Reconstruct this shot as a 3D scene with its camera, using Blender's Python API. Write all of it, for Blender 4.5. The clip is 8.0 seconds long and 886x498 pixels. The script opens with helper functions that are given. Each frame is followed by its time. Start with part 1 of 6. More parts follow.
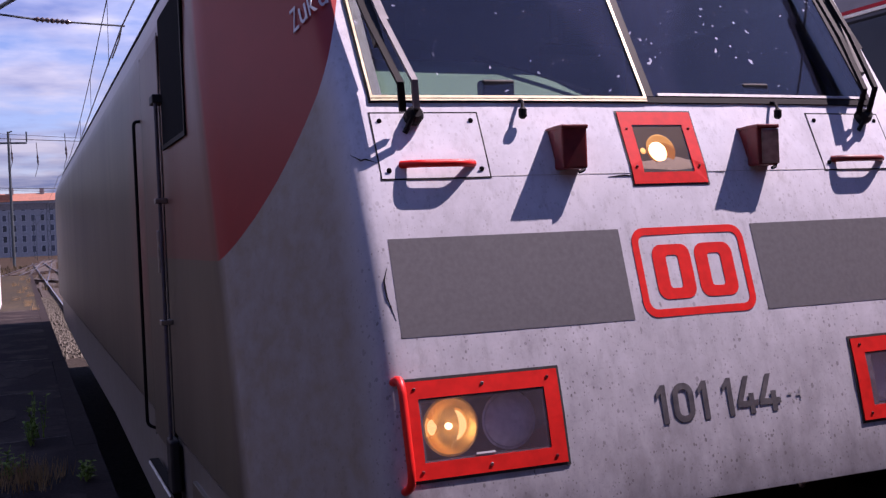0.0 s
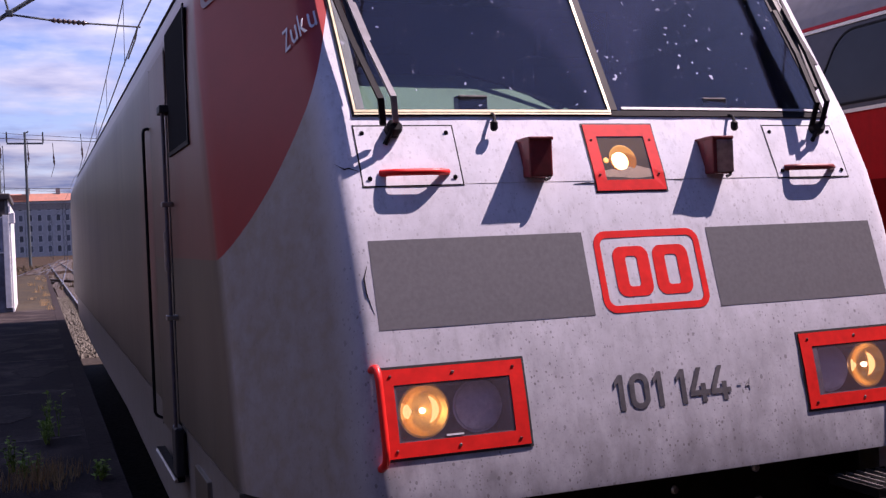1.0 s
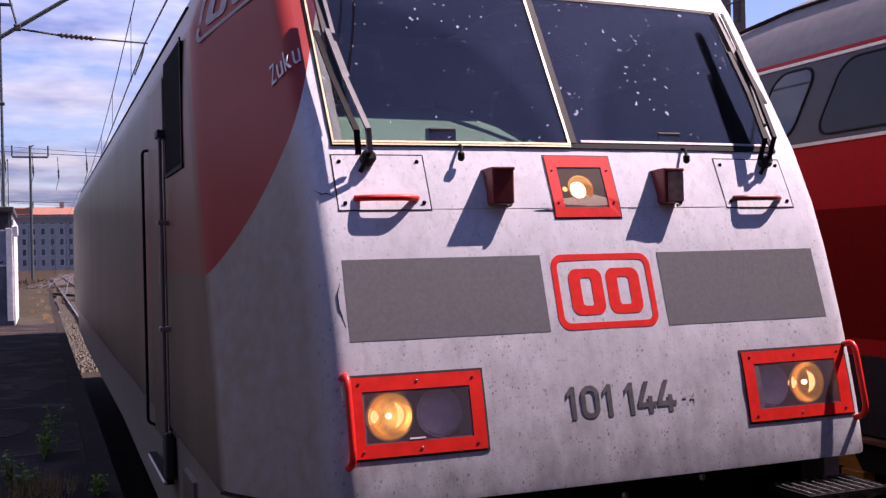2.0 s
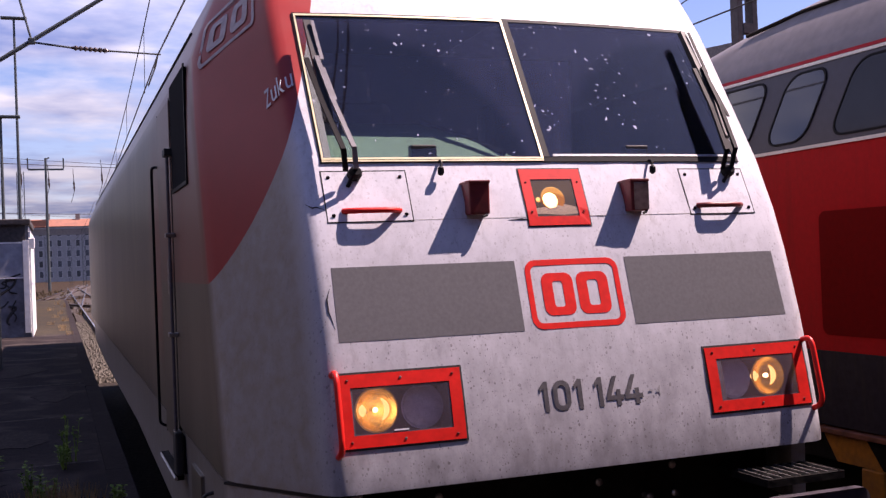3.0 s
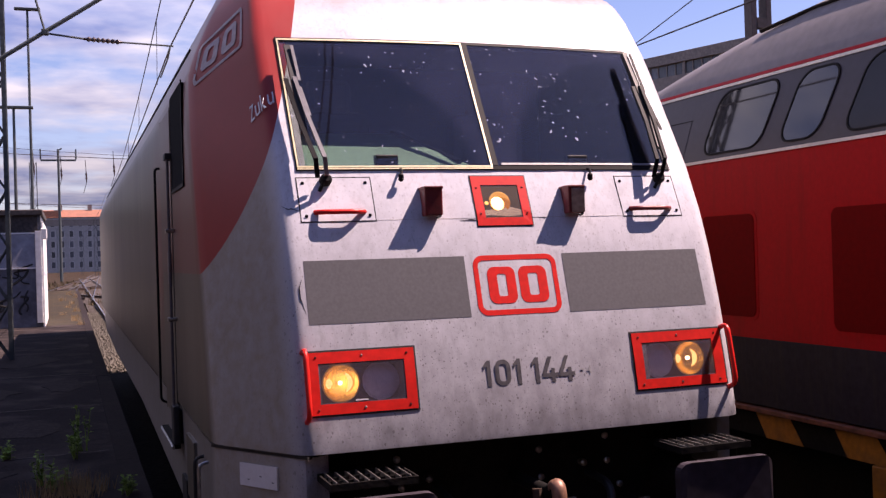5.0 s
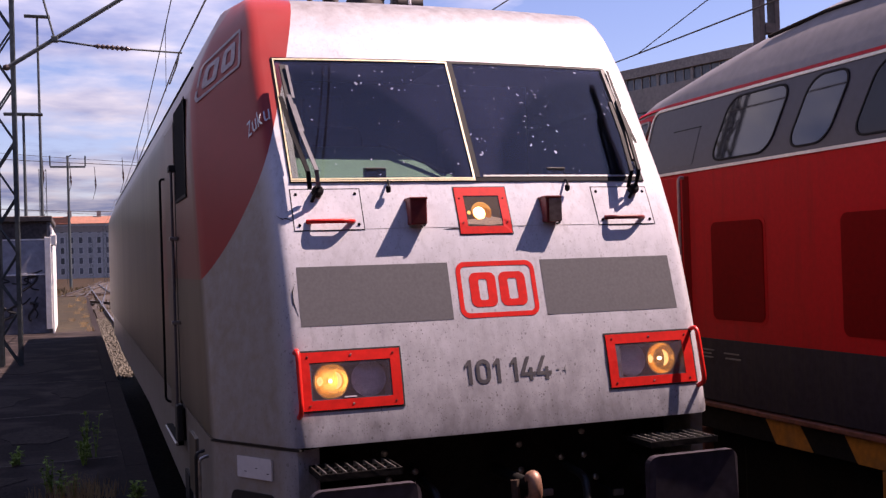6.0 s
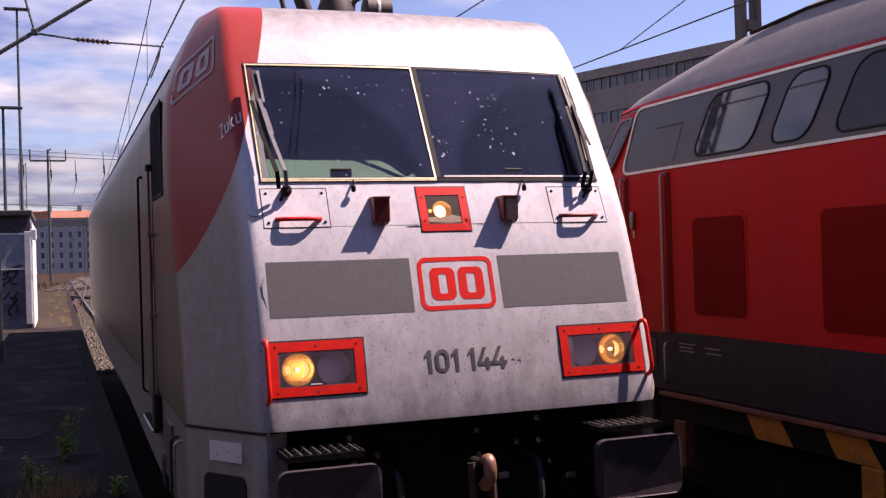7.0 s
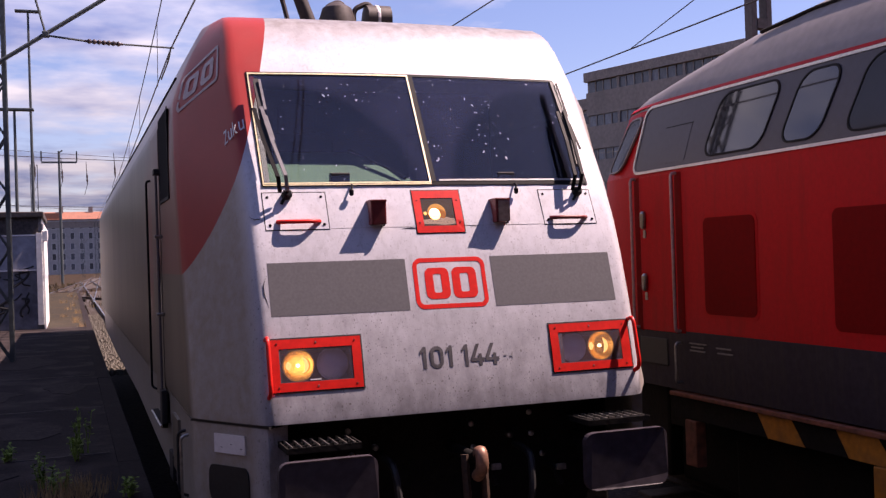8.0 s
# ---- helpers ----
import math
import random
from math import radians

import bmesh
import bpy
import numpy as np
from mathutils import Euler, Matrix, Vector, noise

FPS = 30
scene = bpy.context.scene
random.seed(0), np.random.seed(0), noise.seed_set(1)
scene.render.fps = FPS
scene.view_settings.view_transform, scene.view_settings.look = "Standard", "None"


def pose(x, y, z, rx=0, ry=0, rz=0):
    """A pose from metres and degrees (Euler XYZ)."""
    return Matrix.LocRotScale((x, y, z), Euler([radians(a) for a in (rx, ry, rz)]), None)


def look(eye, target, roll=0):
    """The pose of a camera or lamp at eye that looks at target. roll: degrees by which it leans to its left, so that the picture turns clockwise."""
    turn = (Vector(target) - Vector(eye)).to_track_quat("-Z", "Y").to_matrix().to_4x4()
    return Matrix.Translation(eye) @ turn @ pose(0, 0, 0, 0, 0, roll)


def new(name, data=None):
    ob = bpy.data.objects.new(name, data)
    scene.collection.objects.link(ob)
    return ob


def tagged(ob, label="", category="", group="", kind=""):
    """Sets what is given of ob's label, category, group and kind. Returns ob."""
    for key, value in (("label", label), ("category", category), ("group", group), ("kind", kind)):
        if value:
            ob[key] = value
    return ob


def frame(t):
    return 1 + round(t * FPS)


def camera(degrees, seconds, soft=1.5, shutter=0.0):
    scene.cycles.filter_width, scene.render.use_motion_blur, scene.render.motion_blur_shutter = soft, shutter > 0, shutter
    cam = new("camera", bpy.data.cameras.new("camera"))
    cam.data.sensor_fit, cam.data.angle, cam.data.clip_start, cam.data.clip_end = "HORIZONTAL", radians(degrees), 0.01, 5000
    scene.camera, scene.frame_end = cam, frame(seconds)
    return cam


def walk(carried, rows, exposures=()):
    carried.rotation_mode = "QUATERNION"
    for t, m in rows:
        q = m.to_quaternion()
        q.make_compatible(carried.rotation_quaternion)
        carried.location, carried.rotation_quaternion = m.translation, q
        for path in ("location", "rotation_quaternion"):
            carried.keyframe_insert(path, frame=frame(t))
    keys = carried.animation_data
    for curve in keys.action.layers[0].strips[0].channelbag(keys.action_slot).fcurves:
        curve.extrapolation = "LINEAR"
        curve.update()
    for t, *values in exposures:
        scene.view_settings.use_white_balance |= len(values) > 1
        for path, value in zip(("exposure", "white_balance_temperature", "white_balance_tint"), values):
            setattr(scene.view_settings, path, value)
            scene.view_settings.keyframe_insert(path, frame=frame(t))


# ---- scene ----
FOV = 46.01
EYE = 2.16
# seconds, camera yaw, pitch, roll, way of the silver locomotive along its track
ROWS = [
    (0, -21.95, -0.98, -2.44, -2.786),
    (0.5, -21.39, -0.94, -2.20, -2.618),
    (1, -21.19, -0.89, -2.28, -2.439),
    (1.5, -21.32, -0.24, -1.09, -2.270),
    (3, -20.31, 0.57, -2.17, -1.703),
    (3.5, -19.93, 0.49, -2.05, -1.530),
    (4, -19.51, 0.20, -1.97, -1.338),
    (4.5, -19.87, 0.12, -1.73, -1.160),
    (6, -19.27, 0.56, -1.82, -0.608),
    (6.5, -19.57, 0.53, -1.81, -0.440),
    (7, -20.22, 0.27, -1.71, -0.263),
    (7.5, -19.96, 0.44, -1.89, -0.129),
    (8, -19.67, 0.30, -1.86, -0.000),
]
cam = camera(FOV, 8.0, soft=1.35)
walk(cam, [(t, pose(0, 0, EYE, 90 + p, 0, yaw) @ pose(0, 0, 0, 0, 0, roll)) for t, yaw, p, roll, _ in ROWS], exposures=[(0.0, 0.94, 6550, 45), (0.5, 0.92, 6600, 45), (1.0, 1.08, 6700, 43), (1.5, 1.12, 6800, 42), (3.0, 1.12, 7200, 40), (8.0, 1.08, 7600, 40)])
XC = 2.095          # centre line of the silver locomotive's track
Y8 = 5.561          # where its front stands at the end

# ---------------- light ----------------
SUN = Vector((0.64, -0.04, 1.0)).normalized()
world = bpy.data.worlds.new("world")
scene.world = world
world.use_nodes = True


def build_sky():
    nt = world.node_tree
    nt.nodes.clear()
    n, l = nt.nodes.new, nt.links.new
    out, bg = n("ShaderNodeOutputWorld"), n("ShaderNodeBackground")
    sky = n("ShaderNodeTexSky")
    sky.sky_type, sky.sun_disc = "NISHITA", False
    sky.sun_elevation = math.asin(SUN.z)
    sky.sun_rotation = math.atan2(SUN.x, SUN.y)
    sky.air_density, sky.dust_density = 1.15, 0.25
    tc, sep = n("ShaderNodeTexCoord"), n("ShaderNodeSeparateXYZ")
    l(tc.outputs["Generated"], sep.inputs[0])
    # cloud deck: the direction carried out to a flat layer overhead
    zc = n("ShaderNodeMath"); zc.operation = "MAXIMUM"; zc.inputs[1].default_value = 0.0
    l(sep.outputs["Z"], zc.inputs[0])
    za = n("ShaderNodeMath"); za.operation = "ADD"; za.inputs[1].default_value = 0.09
    l(zc.outputs[0], za.inputs[0])
    dx, dy = n("ShaderNodeMath"), n("ShaderNodeMath")
    dx.operation = dy.operation = "DIVIDE"
    l(sep.outputs["X"], dx.inputs[0]); l(za.outputs[0], dx.inputs[1])
    l(sep.outputs["Y"], dy.inputs[0]); l(za.outputs[0], dy.inputs[1])
    cmb = n("ShaderNodeCombineXYZ")
    l(dx.outputs[0], cmb.inputs[0]); l(dy.outputs[0], cmb.inputs[1])
    noi = n("ShaderNodeTexNoise")
    noi.inputs["Scale"].default_value, noi.inputs["Detail"].default_value, noi.inputs["Roughness"].default_value = 1.15, 8, 0.55
    l(cmb.outputs[0], noi.inputs["Vector"])
    # the cover lies ahead and to the left; the rest of the sky is clear
    way = n("ShaderNodeMath"); way.operation = "SUBTRACT"
    l(sep.outputs["Y"], way.inputs[0]); l(sep.outputs["X"], way.inputs[1])
    thin = n("ShaderNodeMapRange")
    thin.inputs[1].default_value, thin.inputs[2].default_value = 0.15, 0.85
    thin.inputs[3].default_value, thin.inputs[4].default_value = -0.40, 0.09
    l(way.outputs[0], thin.inputs[0])
    add = n("ShaderNodeMath"); add.operation = "ADD"
    l(noi.outputs[0], add.inputs[0]); l(thin.outputs[0], add.inputs[1])
    ramp = n("ShaderNodeValToRGB")
    ramp.color_ramp.elements[0].position, ramp.color_ramp.elements[1].position = 0.47, 0.64
    ramp.color_ramp.elements[0].color, ramp.color_ramp.elements[1].color = (0.0, 0.0, 0.0, 1), (0.95, 0.95, 0.95, 1)
    l(add.outputs[0], ramp.inputs[0])
    noi2 = n("ShaderNodeTexNoise")
    noi2.inputs["Scale"].default_value, noi2.inputs["Detail"].default_value = 1.7, 6
    l(cmb.outputs[0], noi2.inputs["Vector"])
    cloud = n("ShaderNodeValToRGB")
    cloud.color_ramp.elements[0].position, cloud.color_ramp.elements[1].position = 0.36, 0.62
    cloud.color_ramp.elements[0].color, cloud.color_ramp.elements[1].color = CLOUD_DARK, CLOUD_LIGHT
    l(noi2.outputs[0], cloud.inputs[0])
    # distant cloud shows its grey base
    far = n("ShaderNodeMapRange")
    far.inputs[1].default_value, far.inputs[2].default_value, far.inputs[3].default_value, far.inputs[4].default_value = 0.05, 0.26, 0.42, 1.0
    l(sep.outputs["Z"], far.inputs[0])
    dim = n("ShaderNodeVectorMath"); dim.operation = "SCALE"
    l(cloud.outputs[0], dim.inputs[0]); l(far.outputs[0], dim.inputs["Scale"])
    # clear sky multiplied towards deep blue, which also cools the ambient light
    deep = n("ShaderNodeVectorMath"); deep.operation = "MULTIPLY"; deep.inputs[1].default_value = (0.82, 1.0, 1.36)
    l(sky.outputs[0], deep.inputs[0])
    mix = n("ShaderNodeMix"); mix.data_type = "RGBA"
    l(ramp.outputs[0], mix.inputs[0]); l(deep.outputs[0], mix.inputs[6]); l(dim.outputs[0], mix.inputs[7])
    l(mix.outputs[2], bg.inputs[0])
    bg.inputs[1].default_value = SKY_STRENGTH
    l(bg.outputs[0], out.inputs[0])


SKY_STRENGTH = 0.055
CLOUD_DARK, CLOUD_LIGHT = (2.6, 4.0, 7.6, 1), (10.0, 11.4, 12.6, 1)
build_sky()
sun = new("sun", bpy.data.lights.new("sun", "SUN"))
sun.data.energy, sun.data.angle, sun.data.color = 5.0, radians(0.5), (1.0, 0.95, 0.88)
sun.matrix_world = look(SUN * 50, (0, 0, 0))

# ---------------- materials ----------------


def material(name, colour, rough=0.6, metal=0.0, grain=None, spread=0.25, stain=0.0, stain_colour=(0.05, 0.045, 0.04), stain_scale=1.5,
             bump=0.0, coat=0.0, streak=False, random_shift=0.0, gloss=0.5):
    """A painted or raw surface: base colour, fine grain, larger stains, a little relief."""
    m = bpy.data.materials.new(name)
    m.use_nodes = True
    nt = m.node_tree
    n, l = nt.nodes.new, nt.links.new
    b = nt.nodes["Principled BSDF"]
    b.inputs["Roughness"].default_value, b.inputs["Metallic"].default_value = rough, metal
    b.inputs["Coat Weight"].default_value = coat
    b.inputs["Specular IOR Level"].default_value = gloss
    b.inputs["Coat Roughness"].default_value = 0.12
    tc = n("ShaderNodeTexCoord")
    grain = grain or 40
    fine = n("ShaderNodeTexNoise")
    fine.inputs["Scale"].default_value, fine.inputs["Detail"].default_value = grain, 5
    l(tc.outputs["Object"], fine.inputs["Vector"])
    ramp = n("ShaderNodeValToRGB")
    lo = [max(0, c * (1 - spread)) for c in colour]
    hi = [min(1, c * (1 + spread)) for c in colour]
    ramp.color_ramp.elements[0].position, ramp.color_ramp.elements[1].position = 0.3, 0.7
    ramp.color_ramp.elements[0].color, ramp.color_ramp.elements[1].color = (*lo, 1), (*hi, 1)
    l(fine.outputs[0], ramp.inputs[0])
    last = ramp.outputs[0]
    if stain:
        big = n("ShaderNodeTexNoise")
        big.inputs["Scale"].default_value, big.inputs["Detail"].default_value, big.inputs["Roughness"].default_value = stain_scale, 8, 0.65
        if streak:
            mp = n("ShaderNodeMapping")
            mp.inputs["Scale"].default_value = (6, 6, 0.7)
            l(tc.outputs["Object"], mp.inputs[0]); l(mp.outputs[0], big.inputs["Vector"])
        else:
            l(tc.outputs["Object"], big.inputs["Vector"])
        sr = n("ShaderNodeMapRange")
        sr.inputs[1].default_value, sr.inputs[2].default_value, sr.inputs[4].default_value = 0.48, 0.75, stain
        l(big.outputs[0], sr.inputs[0])
        mx = n("ShaderNodeMix"); mx.data_type = "RGBA"
        mx.inputs[7].default_value = (*stain_colour, 1)
        l(sr.outputs[0], mx.inputs[0]); l(last, mx.inputs[6])
        last = mx.outputs[2]
    if random_shift:
        oi, hs = n("ShaderNodeObjectInfo"), n("ShaderNodeHueSaturation")
        mr = n("ShaderNodeMapRange")
        mr.inputs[3].default_value, mr.inputs[4].default_value = 1 - random_shift, 1 + random_shift
        l(oi.outputs["Random"], mr.inputs[0]); l(mr.outputs[0], hs.inputs["Value"]); l(last, hs.inputs["Color"])
        last = hs.outputs[0]
    l(last, b.inputs["Base Color"])
    if bump:
        bp = n("ShaderNodeBump")
        bp.inputs["Strength"].default_value, bp.inputs["Distance"].default_value = bump, 0.01
        l(fine.outputs[0], bp.inputs["Height"]); l(bp.outputs[0], b.inputs["Normal"])
    return m


def glowing(name, colour, power):
    m = bpy.data.materials.new(name)
    m.use_nodes = True
    b = m.node_tree.nodes["Principled BSDF"]
    b.inputs["Base Color"].default_value = (*[0.10 * c for c in colour], 1)
    b.inputs["Emission Color"].default_value = (*colour, 1)
    b.inputs["Emission Strength"].default_value = power
    return m


def lit_mirror(name, colour, power):
    """A silvered reflector whose thrown-back bulb light is partly added as its own glow."""
    m = glowing(name, colour, power)
    b = m.node_tree.nodes["Principled BSDF"]
    b.inputs["Base Color"].default_value = (0.62, 0.40, 0.14, 1)
    b.inputs["Metallic"].default_value, b.inputs["Roughness"].default_value = 1.0, 0.26
    return m


def glass(name, tint=(1, 1, 1), dirt=0.0, gloss=1.0, haze=0.0, wiped=False, film=(0.24, 0.30, 0.66)):
    """A thin pane: sees through, mirrors at a slant, with splashes of dirt on it."""
    m = bpy.data.materials.new(name)
    m.use_nodes = True
    nt = m.node_tree
    nt.nodes.clear()
    n, l = nt.nodes.new, nt.links.new
    out, tr, gl, mix = n("ShaderNodeOutputMaterial"), n("ShaderNodeBsdfTransparent"), n("ShaderNodeBsdfGlossy"), n("ShaderNodeMixShader")
    tr.inputs[0].default_value = (*tint, 1)
    gl.inputs["Roughness"].default_value = 0.01
    lw = n("ShaderNodeLayerWeight")
    pw = n("ShaderNodeMath"); pw.operation = "POWER"; pw.inputs[1].default_value = 5.0
    fr = n("ShaderNodeMath"); fr.operation = "MULTIPLY_ADD"; fr.inputs[1].default_value, fr.inputs[2].default_value = 0.95, 0.045
    l(lw.outputs["Facing"], pw.inputs[0]); l(pw.outputs[0], fr.inputs[0])
    mu = n("ShaderNodeMath"); mu.operation = "MULTIPLY"; mu.inputs[1].default_value = gloss
    l(fr.outputs[0], mu.inputs[0]); l(mu.outputs[0], mix.inputs[0]); l(tr.outputs[0], mix.inputs[1]); l(gl.outputs[0], mix.inputs[2])
    last = mix.outputs[0]
    if dirt or haze:
        tc = n("ShaderNodeTexCoord")
        warp = n("ShaderNodeTexNoise"); warp.inputs["Scale"].default_value = 22
        l(tc.outputs["Object"], warp.inputs["Vector"])
        wm = n("ShaderNodeMix"); wm.data_type = "RGBA"; wm.inputs[0].default_value = 0.07
        l(tc.outputs["Object"], wm.inputs[6]); l(warp.outputs["Color"], wm.inputs[7])
        vo = n("ShaderNodeTexVoronoi"); vo.inputs["Scale"].default_value = 27
        vm = n("ShaderNodeMapping"); vm.inputs["Scale"].default_value = (1, 0.85, 0.75)
        l(wm.outputs[2], vm.inputs[0]); l(vm.outputs[0], vo.inputs["Vector"])
        tiny = n("ShaderNodeTexVoronoi"); tiny.inputs["Scale"].default_value = 62
        l(vm.outputs[0], tiny.inputs["Vector"])
        tsep = n("ShaderNodeSeparateColor"); l(tiny.outputs["Color"], tsep.inputs[0])
        tsz = n("ShaderNodeMapRange")
        tsz.inputs[1].default_value, tsz.inputs[2].default_value, tsz.inputs[3].default_value, tsz.inputs[4].default_value = 0.36, 1.0, -0.04, 0.19
        l(tsep.outputs[1], tsz.inputs[0])
        tl = n("ShaderNodeMath"); tl.operation = "LESS_THAN"
        l(tiny.outputs["Distance"], tl.inputs[0]); l(tsz.outputs[0], tl.inputs[1])
        th = n("ShaderNodeMath"); th.operation = "MULTIPLY"; th.inputs[1].default_value = 0.45
        l(tl.outputs[0], th.inputs[0])
        # each splash has its own size
        sep = n("ShaderNodeSeparateColor"); l(vo.outputs["Color"], sep.inputs[0])
        sz = n("ShaderNodeMapRange")
        sz.inputs[1].default_value, sz.inputs[2].default_value, sz.inputs[3].default_value, sz.inputs[4].default_value = 0.15, 1.0, -0.05, 0.130
        l(sep.outputs[0], sz.inputs[0])
        # and they crowd in places
        crowd, cr, sa = n("ShaderNodeTexNoise"), n("ShaderNodeMapRange"), n("ShaderNodeMath")
        crowd.inputs["Scale"].default_value = 2.6
        l(tc.outputs["Object"], crowd.inputs["Vector"]); l(crowd.outputs[0], cr.inputs[0])
        cr.inputs[1].default_value, cr.inputs[2].default_value, cr.inputs[3].default_value, cr.inputs[4].default_value = 0.42, 0.66, -0.03, 0.07
        sa.operation = "ADD"; l(sz.outputs[0], sa.inputs[0]); l(cr.outputs[0], sa.inputs[1])
        lt = n("ShaderNodeMath"); lt.operation = "LESS_THAN"
        l(vo.outputs["Distance"], lt.inputs[0]); l(sa.outputs[0], lt.inputs[1])
        veil = n("ShaderNodeTexNoise"); veil.inputs["Scale"].default_value, veil.inputs["Detail"].default_value = 3, 6
        l(tc.outputs["Object"], veil.inputs["Vector"])
        fm = n("ShaderNodeMapRange")
        fm.inputs[1].default_value, fm.inputs[2].default_value, fm.inputs[3].default_value, fm.inputs[4].default_value = 0.3, 0.8, haze * 0.55, haze
        l(veil.outputs[0], fm.inputs[0])
        sp = n("ShaderNodeMath"); sp.operation = "MAXIMUM"
        l(lt.outputs[0], sp.inputs[0]); l(th.outputs[0], sp.inputs[1])
        film_out = fm.outputs[0]
        if wiped:
            # the wiper keeps a round patch about its pivot cleaner
            sx = n("ShaderNodeSeparateXYZ"); l(tc.outputs["Object"], sx.inputs[0])
            ab = n("ShaderNodeMath"); ab.operation = "ABSOLUTE"; l(sx.outputs[0], ab.inputs[0])
            zz = n("ShaderNodeMath"); zz.operation = "MULTIPLY"; zz.inputs[1].default_value = 1.18; l(sx.outputs[2], zz.inputs[0])
            cv = n("ShaderNodeCombineXYZ"); l(ab.outputs[0], cv.inputs[0]); l(zz.outputs[0], cv.inputs[2])
            di = n("ShaderNodeVectorMath"); di.operation = "DISTANCE"; di.inputs[1].default_value = (0.945, 0, 2.525 * 1.18)
            l(cv.outputs[0], di.inputs[0])
            wr = n("ShaderNodeMapRange")
            wr.inputs[1].default_value, wr.inputs[2].default_value, wr.inputs[3].default_value, wr.inputs[4].default_value = 0.81, 0.88, 0.42, 1.0
            l(di.outputs["Value"], wr.inputs[0])
            fw = n("ShaderNodeMath"); fw.operation = "MULTIPLY"
            l(fm.outputs[0], fw.inputs[0]); l(wr.outputs[0], fw.inputs[1])
            film_out = fw.outputs[0]
        ds = n("ShaderNodeMath"); ds.operation = "MULTIPLY"; ds.inputs[1].default_value = dirt
        l(sp.outputs[0], ds.inputs[0])
        mxx = n("ShaderNodeMath"); mxx.operation = "MAXIMUM"
        l(ds.outputs[0], mxx.inputs[0]); l(film_out, mxx.inputs[1])
        df = n("ShaderNodeBsdfDiffuse")
        dc = n("ShaderNodeMix"); dc.data_type = "RGBA"
        dc.inputs[6].default_value, dc.inputs[7].default_value = (*film, 1), (0.60, 0.62, 0.68, 1)
        l(ds.outputs[0], dc.inputs[0]); l(dc.outputs[2], df.inputs[0])
        m2 = n("ShaderNodeMixShader")
        l(mxx.outputs[0], m2.inputs[0]); l(last, m2.inputs[1]); l(df.outputs[0], m2.inputs[2])
        last = m2.outputs[0]
    l(last, out.inputs[0])
    return m


def livery():
    """Dirty silver-white paint with a red sweep round the cab corner (object space of the locomotive)."""
    m = bpy.data.materials.new("livery_paint")
    m.use_nodes = True
    nt = m.node_tree
    n, l = nt.nodes.new, nt.links.new
    b = nt.nodes["Principled BSDF"]
    tc, sep = n("ShaderNodeTexCoord"), n("ShaderNodeSeparateXYZ")
    l(tc.outputs["Object"], sep.inputs[0])
    X, Y, Z = sep.outputs

    def math_(op, a, c, clamp=False):
        k = n("ShaderNodeMath"); k.operation = op; k.use_clamp = clamp
        for i, v in enumerate((a, c)):
            if isinstance(v, (int, float)):
                k.inputs[i].default_value = v
            else:
                l(v, k.inputs[i])
        return k.outputs[0]

    def noise_(scale, detail=6, stretch=None, rough=0.6):
        k = n("ShaderNodeTexNoise")
        k.inputs["Scale"].default_value, k.inputs["Detail"].default_value, k.inputs["Roughness"].default_value = scale, detail, rough
        if stretch:
            mp = n("ShaderNodeMapping"); mp.inputs["Scale"].default_value = stretch
            l(tc.outputs["Object"], mp.inputs[0]); l(mp.outputs[0], k.inputs["Vector"])
        else:
            l(tc.outputs["Object"], k.inputs["Vector"])
        return k.outputs[0]

    def range_(v, a, c, lo=0.0, hi=1.0):
        k = n("ShaderNodeMapRange")
        for i, q in enumerate((a, c, lo, hi)):
            k.inputs[i + 1].default_value = q
        l(v, k.inputs[0])
        return k.outputs[0]

    def mix_(f, a, c):
        k = n("ShaderNodeMix"); k.data_type = "RGBA"
        if isinstance(f, (int, float)):
            k.inputs[0].default_value = f
        else:
            l(f, k.inputs[0])
        for i, q in ((6, a), (7, c)):
            if isinstance(q, tuple):
                k.inputs[i].default_value = (*q, 1)
            else:
                l(q, k.inputs[i])
        return k.outputs[2]

    # nose keeps the base tone; corners and flanks are browned darker for their shade
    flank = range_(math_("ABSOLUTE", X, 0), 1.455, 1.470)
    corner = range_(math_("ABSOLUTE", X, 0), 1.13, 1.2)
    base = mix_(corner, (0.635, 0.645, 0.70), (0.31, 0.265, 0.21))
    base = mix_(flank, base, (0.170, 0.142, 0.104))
    base = mix_(math_("MULTIPLY", range_(noise_(14, 8), 0.35, 0.7, 0.0, 0.35), math_("SUBTRACT", 1.0, flank)), base, (0.46, 0.475, 0.53))
    front = math_("SUBTRACT", 1.0, math_("MAXIMUM", math_("MULTIPLY", corner, 0.8), flank))
    base = mix_(math_("MULTIPLY", range_(noise_(3.0, 8, (5, 5, 0.5)), 0.45, 0.8, 0.0, 0.20), front), base, (0.34, 0.335, 0.35))
    base = mix_(math_("MULTIPLY", range_(noise_(3.4, 9, None, 0.7), 0.50, 0.72, 0.0, 0.55), front), base, (0.385, 0.385, 0.415))
    base = mix_(math_("MULTIPLY", range_(noise_(34, 6, (1, 1, 0.25), 0.7), 0.52, 0.75, 0.0, 0.5), front), base, (0.31, 0.305, 0.32))
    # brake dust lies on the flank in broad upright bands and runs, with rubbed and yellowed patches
    # these browns also darken the flank for the shade it stands in
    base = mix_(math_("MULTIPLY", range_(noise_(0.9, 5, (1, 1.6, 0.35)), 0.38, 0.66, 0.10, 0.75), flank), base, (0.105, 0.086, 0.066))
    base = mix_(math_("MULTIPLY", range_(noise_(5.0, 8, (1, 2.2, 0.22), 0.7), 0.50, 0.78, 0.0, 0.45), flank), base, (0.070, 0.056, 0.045))
